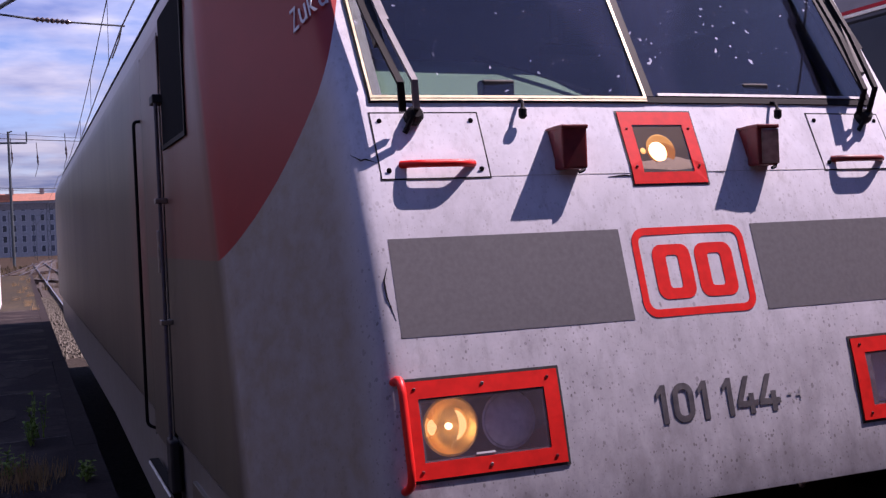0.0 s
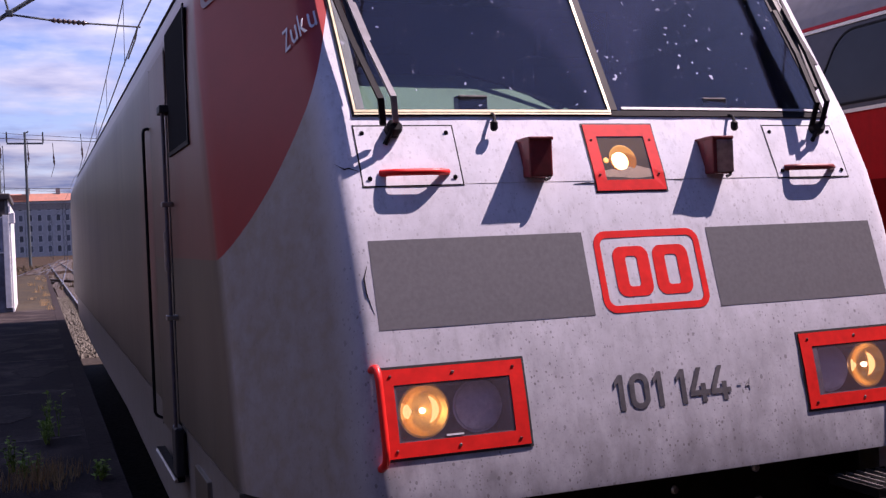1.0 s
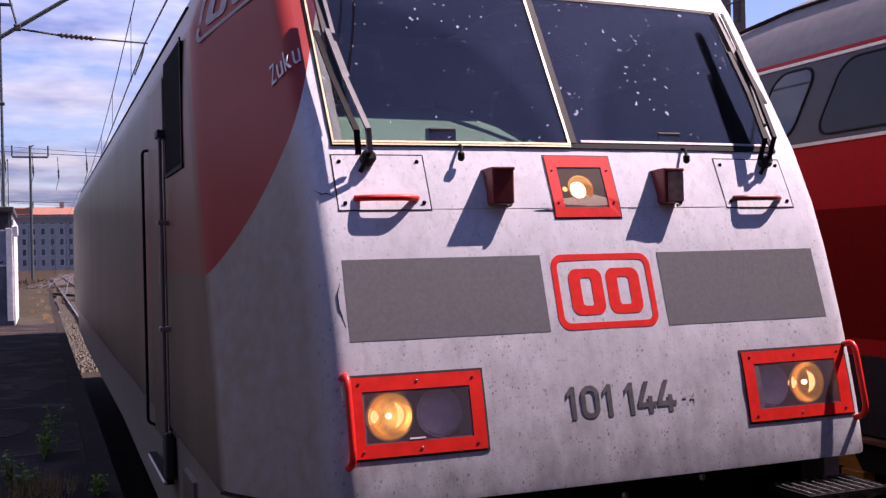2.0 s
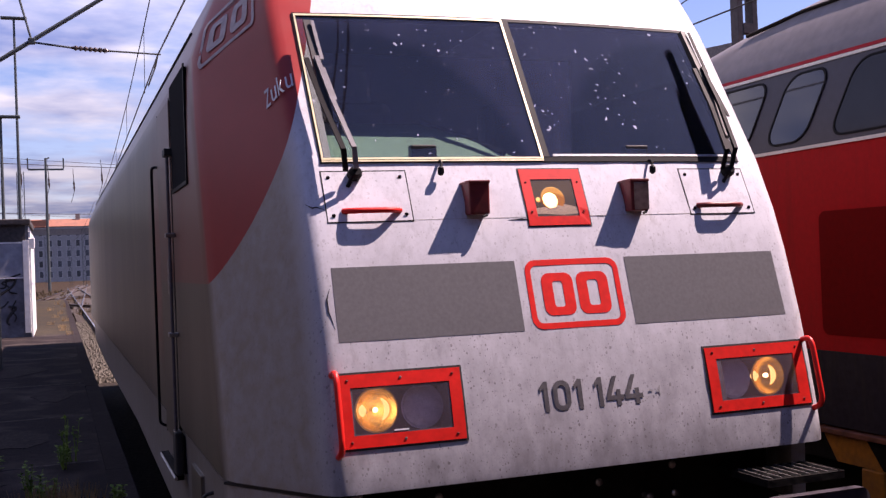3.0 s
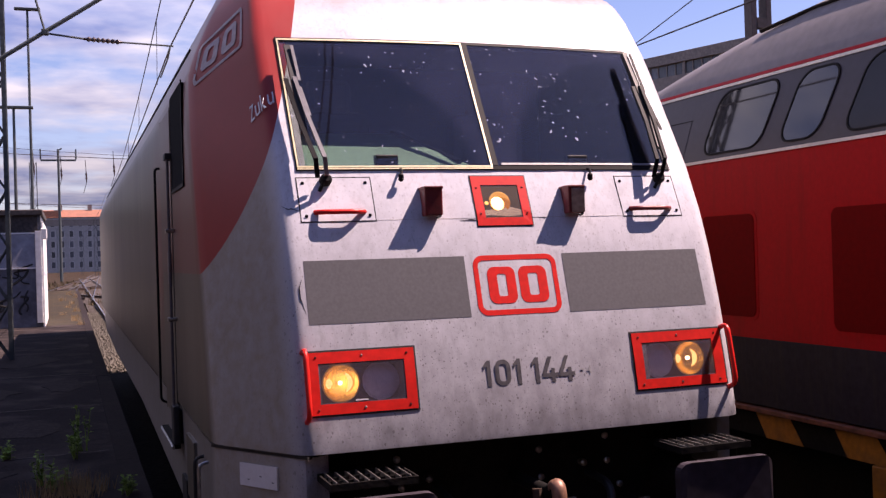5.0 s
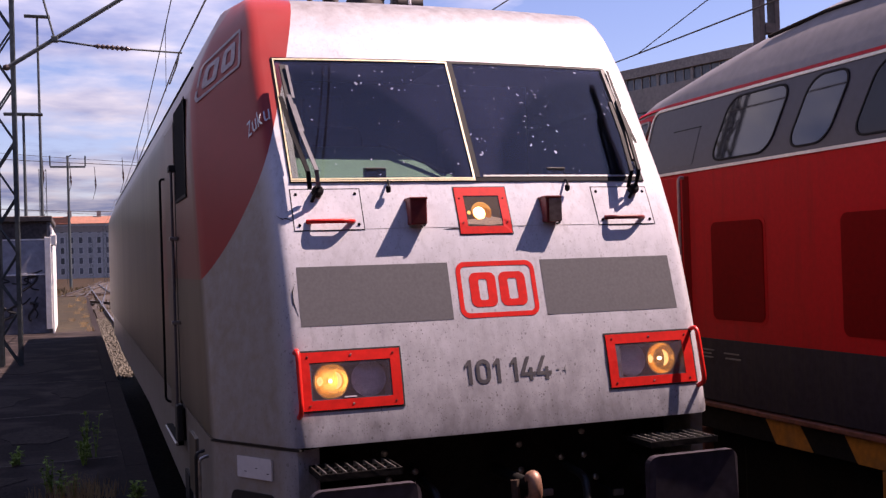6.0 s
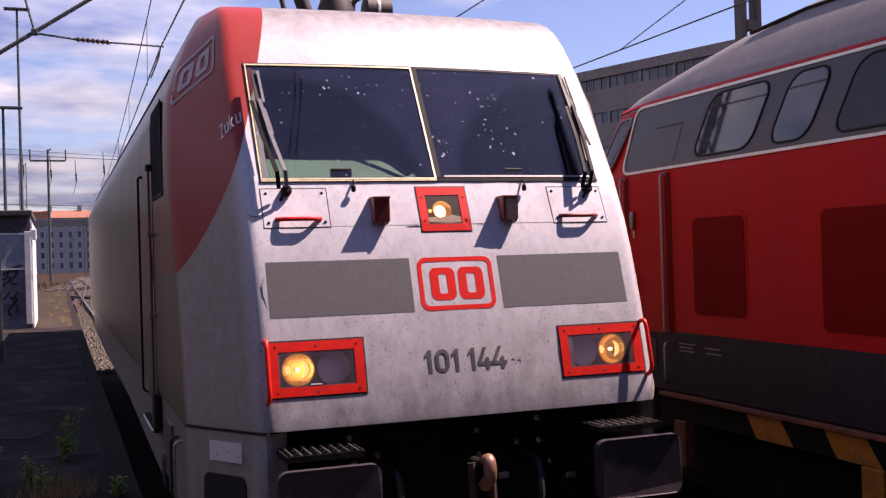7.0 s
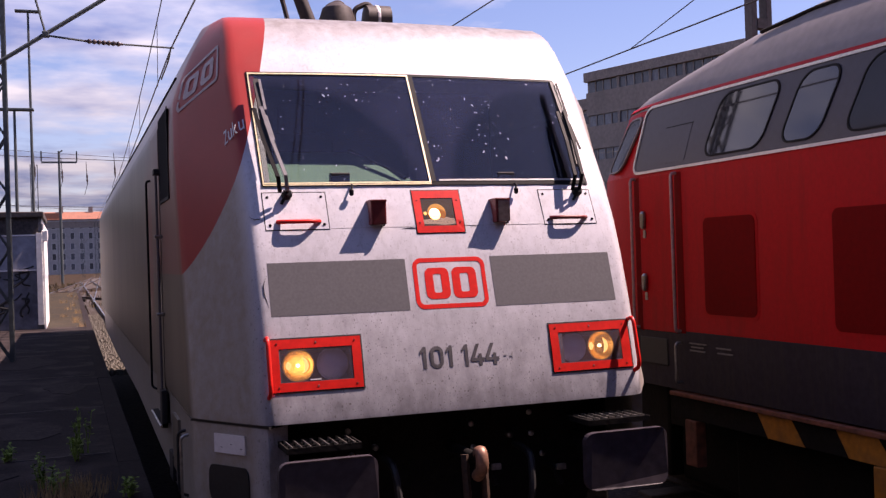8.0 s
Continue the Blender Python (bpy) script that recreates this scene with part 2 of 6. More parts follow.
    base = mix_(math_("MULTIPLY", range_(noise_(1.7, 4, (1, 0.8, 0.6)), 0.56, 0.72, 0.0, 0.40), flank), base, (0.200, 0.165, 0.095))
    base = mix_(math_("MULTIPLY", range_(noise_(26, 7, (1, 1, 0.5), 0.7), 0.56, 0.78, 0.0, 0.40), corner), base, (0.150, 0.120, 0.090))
    # specks and grime thicken low on the nose; the darkening includes its shade
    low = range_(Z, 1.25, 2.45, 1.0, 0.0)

    def specks(scale, least, size):
        v = n("ShaderNodeTexVoronoi"); v.inputs["Scale"].default_value = scale
        mp = n("ShaderNodeMapping"); mp.inputs["Scale"].default_value = (1, 1, 0.72)
        l(tc.outputs["Object"], mp.inputs[0]); l(mp.outputs[0], v.inputs["Vector"])
        sc = n("ShaderNodeSeparateColor"); l(v.outputs["Color"], sc.inputs[0])
        return math_("LESS_THAN", v.outputs["Distance"], range_(sc.outputs[0], least, 1.0, -0.02, size))

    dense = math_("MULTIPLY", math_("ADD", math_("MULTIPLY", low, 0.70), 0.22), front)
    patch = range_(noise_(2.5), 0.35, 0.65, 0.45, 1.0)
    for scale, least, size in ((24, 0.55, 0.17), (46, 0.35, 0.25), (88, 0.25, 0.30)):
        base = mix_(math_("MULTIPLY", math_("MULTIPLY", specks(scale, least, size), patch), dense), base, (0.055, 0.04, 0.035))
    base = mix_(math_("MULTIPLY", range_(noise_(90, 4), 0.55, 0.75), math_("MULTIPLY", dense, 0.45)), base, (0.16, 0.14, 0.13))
    # grime film, with the lower nose's weaker sun put into its tone
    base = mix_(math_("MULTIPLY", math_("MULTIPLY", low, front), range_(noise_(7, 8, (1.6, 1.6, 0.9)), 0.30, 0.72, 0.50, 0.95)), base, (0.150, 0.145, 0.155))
    # soot on the roof, washed down in streaks
    soot = math_("MULTIPLY", range_(Z, 3.46, 3.72), range_(noise_(4.0, 8, (3, 3, 0.6), 0.65), 0.25, 0.65, 0.55, 1.0))
    base = mix_(soot, base, (0.185, 0.165, 0.150))
    # red sweep
    run = math_("MAXIMUM", math_("ADD", X, 1.467), 0.0)
    zline = math_("ADD", math_("MULTIPLY", run, math_("ADD", math_("MULTIPLY", run, 2.4), 1.25)), 2.088)
    wob = math_("MULTIPLY", math_("SUBTRACT", noise_(30, 3), 0.5), 0.004)
    above = math_("MULTIPLY", math_("SUBTRACT", math_("ADD", Z, wob), zline), 350, True)
    # over the windscreen the sweep ends in an arc
    dz = math_("SUBTRACT", Z, 3.52)
    below, over = math_("MINIMUM", dz, 0.0), math_("MAXIMUM", dz, 0.0)
    bow = math_("ADD", math_("MULTIPLY", math_("MULTIPLY", below, below), 3.4), math_("MULTIPLY", math_("MULTIPLY", over, over), 1.0))
    arc = math_("SUBTRACT", -0.785, math_("MINIMUM", bow, 0.15))
    left = math_("MULTIPLY", math_("SUBTRACT", arc, X), 250, True)
    red = math_("MULTIPLY", above, left)
    # it fades out behind the cab corner
    fade = range_(math_("SUBTRACT", Y, math_("MULTIPLY", math_("SUBTRACT", Z, 2.1), 0.383)), 0.850, 0.885, 1.0, 0.36)
    fade2 = range_(Y, 1.7, 3.6, 1.0, 0.0)
    red = math_("MULTIPLY", red, math_("MULTIPLY", fade, fade2))
    # a soft red streak on the flank behind the door
    streak = math_("MULTIPLY", range_(Y, 2.9, 3.1), range_(Y, 3.25, 3.9, 1.0, 0.0))
    streak = math_("MULTIPLY", math_("MULTIPLY", streak, range_(Z, 1.5, 2.0)), math_("MULTIPLY", range_(Z, 2.5, 3.2, 1.0, 0.0), math_("MULTIPLY", flank, 0.40)))
    red = math_("MAXIMUM", red, math_("MULTIPLY", streak, range_(X, -1.0, 0.0, 1.0, 0.0)))
    red_c = mix_(range_(noise_(5, 7), 0.35, 0.75, 0, 0.55), (0.36, 0.042, 0.037), (0.26, 0.036, 0.032))
    col = mix_(red, base, red_c)
    l(col, b.inputs["Base Color"])
    l(math_("ADD", math_("MULTIPLY", range_(noise_(9), 0.3, 0.7, -0.06, 0.06), front), math_("SUBTRACT", 0.38, math_("MULTIPLY", flank, 0.02))), b.inputs["Roughness"])
    l(math_("ADD", math_("MULTIPLY", flank, -0.15), 0.25), b.inputs["Specular IOR Level"])
    return m


M = dict(
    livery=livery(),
    red=material("signal_red_paint", (0.66, 0.020, 0.012), 0.4, grain=30, spread=0.12, stain=0.35, stain_colour=(0.34, 0.012, 0.01), gloss=0.3),
    darkred=material("weathered_red_paint", (0.16, 0.012, 0.012), 0.5, grain=30, stain=0.4),
    bodyred=material("locomotive_red_paint", (0.43, 0.008, 0.010), 0.5, grain=25, spread=0.08, stain=0.6, stain_colour=(0.24, 0.010, 0.010), stain_scale=2.0, streak=True, gloss=0.10),
    panelred=material("panel_red_paint", (0.17, 0.003, 0.003), 0.6, grain=25, spread=0.1, stain=0.4, stain_colour=(0.11, 0.002, 0.002), gloss=0.05),
    grey=material("grey_panel_paint", (0.092, 0.092, 0.100), 0.5, grain=60, spread=0.12, stain=0.25, stain_colour=(0.13, 0.13, 0.135)),
    wipergrey=material("worn_wiper_grey", (0.17, 0.165, 0.18), 0.5, grain=30, spread=0.2, stain=0.4),
    digitgrey=material("numeral_grey", (0.058, 0.056, 0.064), 0.5, grain=60, spread=0.2, stain=0.35, stain_colour=(0.2, 0.2, 0.2), stain_scale=8),
    fadedgrey=material("faded_grey_paint", (0.30, 0.30, 0.31), 0.5, grain=60, spread=0.2),
    bandgrey=material("window_band_grey", (0.038, 0.038, 0.056), 0.35, grain=20, spread=0.08, stain=0.3, gloss=0.35),
    lowgrey=material("lower_band_grey", (0.028, 0.023, 0.032), 0.6, gloss=0.12, grain=20, spread=0.2, stain=0.6, stain_colour=(0.050, 0.040, 0.036), stain_scale=3, streak=True),
    roofgrey=material("roof_grey", (0.20, 0.185, 0.185), 0.55, grain=12, spread=0.1, stain=0.3, stain_scale=1.2, gloss=0.25),
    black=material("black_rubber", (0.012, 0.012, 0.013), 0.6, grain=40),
    frame=material("dark_frame_metal", (0.007, 0.007, 0.009), 0.6, grain=50, gloss=0.12),
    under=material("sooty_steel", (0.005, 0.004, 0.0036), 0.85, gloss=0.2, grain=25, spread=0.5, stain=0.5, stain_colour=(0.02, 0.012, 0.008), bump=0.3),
    buffer=material("greasy_buffer_steel", (0.036, 0.029, 0.038), 0.55, grain=18, spread=0.3, stain=0.6, stain_colour=(0.012, 0.010, 0.012), stain_scale=5, gloss=0.3),
    steel=material("worn_steel", (0.35, 0.34, 0.33), 0.35, 0.9, grain=30, spread=0.3, stain=0.5),
    trim=material("bright_trim", (0.74, 0.66, 0.42), 0.4, 0.2, grain=30, spread=0.15),
    cream=material("cream_trim", (0.72, 0.70, 0.64), 0.5, grain=30, spread=0.1, stain=0.3),
    plate=material("white_plate", (0.66, 0.65, 0.66), 0.4, grain=40, spread=0.05, stain=0.25),
    desk=material("green_grey_desk", (0.15, 0.29, 0.22), 0.6, grain=30, spread=0.08, stain=0.25),
    # cab lining and seats: interior shade and mirrored sky put into the colours
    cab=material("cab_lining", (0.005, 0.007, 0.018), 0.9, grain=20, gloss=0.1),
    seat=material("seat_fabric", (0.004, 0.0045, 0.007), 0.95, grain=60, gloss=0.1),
    housing=material("lamp_housing", (0.085, 0.075, 0.09), 0.5, grain=40),
    ground=material("ballast_ground", (0.036, 0.025, 0.017), 0.98, gloss=0.05, grain=18, spread=0.6, stain=0.7, stain_colour=(0.052, 0.036, 0.024), stain_scale=0.25, bump=1.0),
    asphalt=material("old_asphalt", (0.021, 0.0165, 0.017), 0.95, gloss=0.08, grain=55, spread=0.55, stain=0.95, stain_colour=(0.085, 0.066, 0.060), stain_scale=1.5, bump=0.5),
    seam=material("joint_filler", (0.10, 0.085, 0.078), 0.95, grain=30, spread=0.5, stain=0.6, gloss=0.08),
    patch=material("worn_asphalt_patch", (0.042, 0.033, 0.031), 0.95, grain=40, spread=0.5, stain=0.7, stain_colour=(0.02, 0.016, 0.016), stain_scale=4, gloss=0.08, bump=0.4),
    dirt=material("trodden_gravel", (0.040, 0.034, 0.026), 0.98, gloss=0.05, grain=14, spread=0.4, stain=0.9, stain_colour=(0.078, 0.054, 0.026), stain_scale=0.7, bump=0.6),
    wall=material("light_block_dark", (0.040, 0.034, 0.030), 0.9, grain=8, spread=0.3, stain=0.5),
    shadedbed=material("ballast_darkened_for_shade", (0.035, 0.029, 0.025), 0.95, gloss=0.05, grain=22, spread=0.6, stain=0.5, stain_colour=(0.02, 0.017, 0.015), bump=1.0),
    rustledge=material("rusty_ledge", (0.17, 0.055, 0.030), 0.8, grain=14, spread=0.4, stain=0.5),
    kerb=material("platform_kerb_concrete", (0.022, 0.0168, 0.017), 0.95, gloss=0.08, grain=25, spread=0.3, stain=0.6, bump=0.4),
    stone=material("ballast_stone", (0.080, 0.070, 0.054), 0.9, grain=15, spread=0.5, stain=0.4, random_shift=0.3),
    hookrust=material("rust_brown_steel", (0.26, 0.13, 0.085), 0.5, 0.3, grain=25, spread=0.4, stain=0.5),
    rail=material("rusty_rail", (0.05, 0.028, 0.018), 0.7, 0.3, grain=30, spread=0.4),
    railtop=material("polished_rail_head", (0.45, 0.43, 0.41), 0.25, 1.0, grain=30, spread=0.2),
    sleeper=material("weathered_sleeper", (0.055, 0.042, 0.034), 0.9, grain=20, spread=0.4, stain=0.5),
    shed=material("shed_dirty_paint", (0.16, 0.17, 0.20), 0.7, grain=6, spread=0.3, stain=0.9, stain_colour=(0.02, 0.02, 0.028), stain_scale=1.6),
    white=material("white_paint", (0.78, 0.77, 0.74), 0.6, grain=10, spread=0.1, stain=0.35, stain_colour=(0.35, 0.33, 0.3)),
    tar=material("tar_roof", (0.06, 0.05, 0.048), 0.9, grain=15, spread=0.4),
    mast=material("galvanised_mast", (0.07, 0.085, 0.085), 0.6, 0.3, grain=15, spread=0.3, stain=0.4),
    wire=material("catenary_copper", (0.05, 0.045, 0.042), 0.6, 0.4, grain=30),
    plaster=material("house_plaster", (0.31, 0.305, 0.305), 0.9, grain=1.2, spread=0.12, stain=0.4, stain_scale=0.2, stain_colour=(0.30, 0.29, 0.29)),
    tile=material("orange_roof_tile", (0.27, 0.11, 0.07), 0.85, grain=3, spread=0.3, stain=0.4, stain_scale=0.4),
    pane=material("dark_window_pane", (0.02, 0.023, 0.03), 0.15, grain=2, gloss=0.3),
    hall=material("hall_facade", (0.25, 0.22, 0.20), 0.8, grain=5, spread=0.2, stain=0.5, stain_scale=0.6),
    hallroof=material("hall_roof_edge", (0.24, 0.205, 0.185), 0.8, grain=5, spread=0.2, stain=0.4),
    yellow=material("hazard_yellow", (0.40, 0.15, 0.012), 0.6, grain=20, spread=0.2, stain=0.6, stain_scale=4),
    leaf=material("weed_leaf", (0.15, 0.27, 0.03), 0.7, grain=30, spread=0.4),
    straw=material("dry_grass", (0.36, 0.23, 0.10), 0.8, grain=30, spread=0.3),
    porcelain=material("brown_insulator", (0.05, 0.03, 0.025), 0.3, grain=20),
    bulb=glowing("lamp_filament", (1.0, 0.76, 0.36), 4.0),
    glow=lit_mirror("lit_reflector", (0.95, 0.46, 0.08), 0.10),
    dimglow=lit_mirror("dim_reflector", (0.90, 0.38, 0.08), 0.30),
    flare=glowing("lit_glint", (1.0, 0.64, 0.20), 1.0),
    frost=material("frosted_reflector", (0.55, 0.57, 0.66), 0.75, 0.0, grain=60, spread=0.2),
    # dust film tinted blue: the sky's reflection put into the haze colour
    windscreen=glass("windscreen_glass", (0.60, 0.63, 0.62), dirt=0.66, gloss=1.3, haze=0.070, wiped=True, film=(0.19, 0.21, 0.42)),
    pane_clear=glass("lamp_glass", (0.88, 0.86, 0.9), gloss=1.0, haze=0.11, film=(0.34, 0.27, 0.34)),
    pane_thin=glass("upper_lamp_glass", (0.8, 0.7, 0.6), gloss=1.0, haze=0.02, film=(0.3, 0.25, 0.2)),
    lampback=material("dark_lamp_lining", (0.012, 0.007, 0.006), 0.5, grain=40),
)


# ---------------- mesh helpers ----------------


def part(name, bm, mat, parent=None, label="", smooth=False, m=None):
    """Links a bmesh as one mesh object, under a thing or a part if one is given."""
    me = bpy.data.meshes.new(name)
    bmesh.ops.recalc_face_normals(bm, faces=bm.faces)
    if smooth:
        for f in bm.faces:
            f.smooth = True
    bm.to_mesh(me)
    bm.free()
    me.materials.append(mat if not isinstance(mat, str) else M[mat])
    if smooth:
        me.set_sharp_from_angle(angle=radians(38))
    ob = new(name, me)
    if parent is not None:
        ob.parent = parent
    if m is not None:
        ob.matrix_basis = m
    if label:
        tagged(ob, label)
    return ob


def empty(name, label, category, group="", kind="", m=None):
    ob = new(name)
    if m is not None:
        ob.matrix_basis = m
    return tagged(ob, label, category, group, kind)


def box(lo, hi, bm=None, cuts=0, bevel=0.0):
    bm = bm or bmesh.new()
    ret = bmesh.ops.create_cube(bm, size=1)
    for v in ret["verts"]:
        v.co = Vector([lo[i] + (v.co[i] + 0.5) * (hi[i] - lo[i]) for i in range(3)])
    if bevel:
        es = list({e for v in ret["verts"] for e in v.link_edges})
        bmesh.ops.bevel(bm, geom=es, offset=bevel, segments=2, profile=0.5, affect="EDGES")
    elif cuts:
        es = list({e for v in ret["verts"] for e in v.link_edges})
        bmesh.ops.subdivide_edges(bm, edges=es, cuts=cuts, use_grid_fill=True)
    return bm


def tube(pts, r, seg=10, bm=None, closed=False):
    """A round bar along the points."""
    bm = bm or bmesh.new()
    pts = [Vector(p) for p in pts]
    rings, n = [], len(pts)
    up = None
    for i, p in enumerate(pts):
        a = pts[i - 1] if i or closed else p
        c = pts[(i + 1) % n] if i < n - 1 or closed else p
        d = (c - a).normalized()
        if up is None:
            up = d.orthogonal().normalized()
        up = (up - d * up.dot(d)).normalized()
        side = d.cross(up)
        rr = r[i] if isinstance(r, (list, tuple)) else r
        rings.append([bm.verts.new(p + (up * math.cos(q) + side * math.sin(q)) * rr) for q in [2 * math.pi * k / seg for k in range(seg)]])
    for i in range(n if closed else n - 1):
        a, c = rings[i], rings[(i + 1) % n]
        for k in range(seg):
            bm.faces.new((a[k], a[(k + 1) % seg], c[(k + 1) % seg], c[k]))
    if not closed:
        bm.faces.new(rings[0]); bm.faces.new(rings[-1])
    return bm


def rounded(points, r=0.03, seg=4):
    """A polyline with its corners rounded off."""
    P = [Vector(p) for p in points]
    out = [P[0]]
    for a, b, c in zip(P, P[1:], P[2:]):
        k1, k2 = min(r, (a - b).length / 2), min(r, (c - b).length / 2)
        p, q = b + (a - b).normalized() * k1, b + (c - b).normalized() * k2
        for i in range(seg + 1):
            t = i / seg
            out.append(p * (1 - t) ** 2 + b * 2 * t * (1 - t) + q * t * t)
    return out + [P[-1]]


def lathe(profile, seg=24, axis="Y", bm=None, centre=(0, 0, 0)):
    """Turns (radius, along) pairs round an axis."""
    bm = bm or bmesh.new()
    rings = []
    for r, h in profile:
        ring = []
        for k in range(seg):
            q = 2 * math.pi * k / seg
            c, s_ = r * math.cos(q), r * math.sin(q)
            v = {"Y": (c, h, s_), "Z": (c, s_, h), "X": (h, c, s_)}[axis]
            ring.append(bm.verts.new(Vector(v) + Vector(centre)))
        rings.append(ring)
    for a, b in zip(rings, rings[1:]):
        for k in range(seg):
            bm.faces.new((a[k], a[(k + 1) % seg], b[(k + 1) % seg], b[k]))
    bm.faces.new(rings[0]); bm.faces.new(rings[-1])
    return bm


def round_rect(x0, x1, z0, z1, r, seg=5):
    out = []
    for cx, cz, a0 in ((x1 - r, z1 - r, 0), (x0 + r, z1 - r, 90), (x0 + r, z0 + r, 180), (x1 - r, z0 + r, 270)):
        for k in range(seg + 1):
            a = radians(a0 + 90 * k / seg)
            out.append((cx + r * math.cos(a), cz + r * math.sin(a)))
    return out


def slab(outline, d0, d1, hole=None, bm=None):
    """A plate in (x, z) between depths d0 and d1 (kept as the third value), with one hole of as many points if given."""
    bm = bm or bmesh.new()
    A = [[bm.verts.new((x, z, d)) for x, z in outline] for d in (d0, d1)]
    k = len(outline)
    for i in range(k):
        j = (i + 1) % k
        bm.faces.new((A[0][i], A[0][j], A[1][j], A[1][i]))
    if hole:
        B = [[bm.verts.new((x, z, d)) for x, z in hole] for d in (d0, d1)]
        for i in range(k):
            j = (i + 1) % k
            bm.faces.new((B[0][j], B[0][i], B[1][i], B[1][j]))
            for s in (0, 1):
                bm.faces.new((A[s][i], B[s][i], B[s][j], A[s][j]) if s else (A[s][j], B[s][j], B[s][i], A[s][i]))
    else:
        bm.faces.new(A[0]); bm.faces.new(A[1])
    return bm


def lerp_table(t, z):
    if z <= t[0][0]:
        return t[0][1]
    for (a, u), (b, v) in zip(t, t[1:]):
        if z <= b:
            return u + (v - u) * (z - a) / (b - a)
    return t[-1][1]


def warp(bm, fn):
    for v in bm.verts:
        v.co = fn(*v.co)
    return bm


def writing(text, height, width, depth):
    """Letters as a mesh in (x, z, depth), standing on z = 0 and centred on x = 0."""
    cu = bpy.data.curves.new("letters", "FONT")
    cu.body, cu.size, cu.extrude, cu.resolution_u = text, 1.0, 0.5, 3
    ob = bpy.data.objects.new("letters", cu)
    me = bpy.data.meshes.new_from_object(ob)
    bm = bmesh.new()
    bm.from_mesh(me)
    bpy.data.objects.remove(ob); bpy.data.curves.remove(cu); bpy.data.meshes.remove(me)
    xs, ys = [v.co.x for v in bm.verts], [v.co.y for v in bm.verts]
    for v in bm.verts:
        v.co = Vector(((v.co.x - (min(xs) + max(xs)) / 2) / (max(xs) - min(xs)) * width, (v.co.y - min(ys)) / (max(ys) - min(ys)) * height, (v.co.z + 0.5) * depth))
    return bm

# ---------------- the setting ----------------
PLAT = 0.76         # platform height over the rail head
EDGE = 0.435        # platform edge


def build_setting():
    bm = bmesh.new()
    bmesh.ops.create_grid(bm, x_segments=2, y_segments=2, size=3000)
    for v in bm.verts:
        v.co.z = -0.32
    tagged(part("ground", bm, "ground"), "dry brown ballast and gravel of the railway yard", "ground", kind="structure")
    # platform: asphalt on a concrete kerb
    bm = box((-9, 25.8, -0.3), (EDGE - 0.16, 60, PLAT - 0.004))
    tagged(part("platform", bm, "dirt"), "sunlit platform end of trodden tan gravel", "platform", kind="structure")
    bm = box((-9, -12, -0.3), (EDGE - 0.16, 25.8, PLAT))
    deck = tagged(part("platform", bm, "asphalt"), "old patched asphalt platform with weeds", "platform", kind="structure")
    seams = random.Random(21)
    for y in (8.2, 10.9, 14.1, 18.6, 22.7):
        pts = [Vector((-9 + i * 0.66, y + seams.uniform(-0.03, 0.03), PLAT)) for i in range(15)]
        bm = bmesh.new()
        w = 0.022
        rows = [[bm.verts.new(p + Vector((0, e, k))) for e, k in ((-w, -0.01), (w, -0.01), (w * 0.7, 0.004), (-w * 0.7, 0.004))] for p in pts]
        for p, q in zip(rows, rows[1:]):
            for i in range(4):
                bm.faces.new((p[i], p[(i + 1) % 4], q[(i + 1) % 4], q[i]))
        part("joint", bm, "seam", deck, "pale filled joint across the asphalt")
    for x, y, a, b in ((-0.9, 7.6, 0.5, 0.35), (-0.35, 9.6, 0.32, 0.5), (-1.1, 12.2, 0.6, 0.8), (-0.1, 12.9, 0.25, 0.7), (-0.7, 16.4, 0.5, 1.1)):
        out = [(x + a * math.cos(q) * seams.uniform(0.7, 1.1), y + b * math.sin(q) * seams.uniform(0.7, 1.1)) for q in [2 * math.pi * i / 14 for i in range(14)]]
        part("patch", warp(slab(out, PLAT - 0.01, PLAT + 0.004), lambda u, v, d: Vector((u, v, d))), "patch", deck, "lighter worn patch of asphalt")
    kerb = empty("platform_edge", "worn concrete kerb stones along the platform", "kerb", kind="structure")
    rng = random.Random(3)
    data = None
    for i in range(36):
        if data is None:
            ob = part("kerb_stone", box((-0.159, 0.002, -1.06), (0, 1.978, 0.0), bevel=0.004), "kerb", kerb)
            data = ob.data
        else:
            ob = new("kerb_stone", data); ob.parent = kerb
        ob.matrix_basis = pose(EDGE + rng.uniform(-0.005, 0.003), -12 + 1.98 * i, PLAT + rng.uniform(-0.002, 0.001), 0, 0, rng.uniform(-0.08, 0.08))
    # tracks
    for name, x, y0, y1, turn in (("track", XC, -30, 170, 0), ("track", XC + 4.28, -30, 170, 0), ("track", XC - 4.6, 64, 210, -3.0), ("track", XC - 1.6, 66, 210, -1.6), ("track", XC - 0.5, 72, 150, 14.0), ("track", XC - 9, 72, 150, -16.0), ("track", XC - 6, 78, 160, 5.0)):
        build_track(x, y0, y1, turn)
    # near beds: shade around the locomotives put into a darker ballast colour
    tagged(part("ballast_bed", box((0.30, -17, -0.32), (1.26, 24, -0.168), bevel=0.03), "shadedbed"), "raised ballast shoulder beside the sleepers", "ballast", kind="structure")
    tagged(part("track_bed", box((1.27, -17, -0.32), (12.5, 24, -0.20), bevel=0.03), "shadedbed"), "ballast between and under the rails, darkened for its shade", "ballast", kind="structure")
    # unseen walls added beside and behind the camera to hold back sky light
    tagged(part("wall_west", box((-9.6, -17, -0.3), (-9.2, 110, 6.5)), "wall"), "unseen dark wall added to hold sky light off the flanks", "wall", kind="structure")
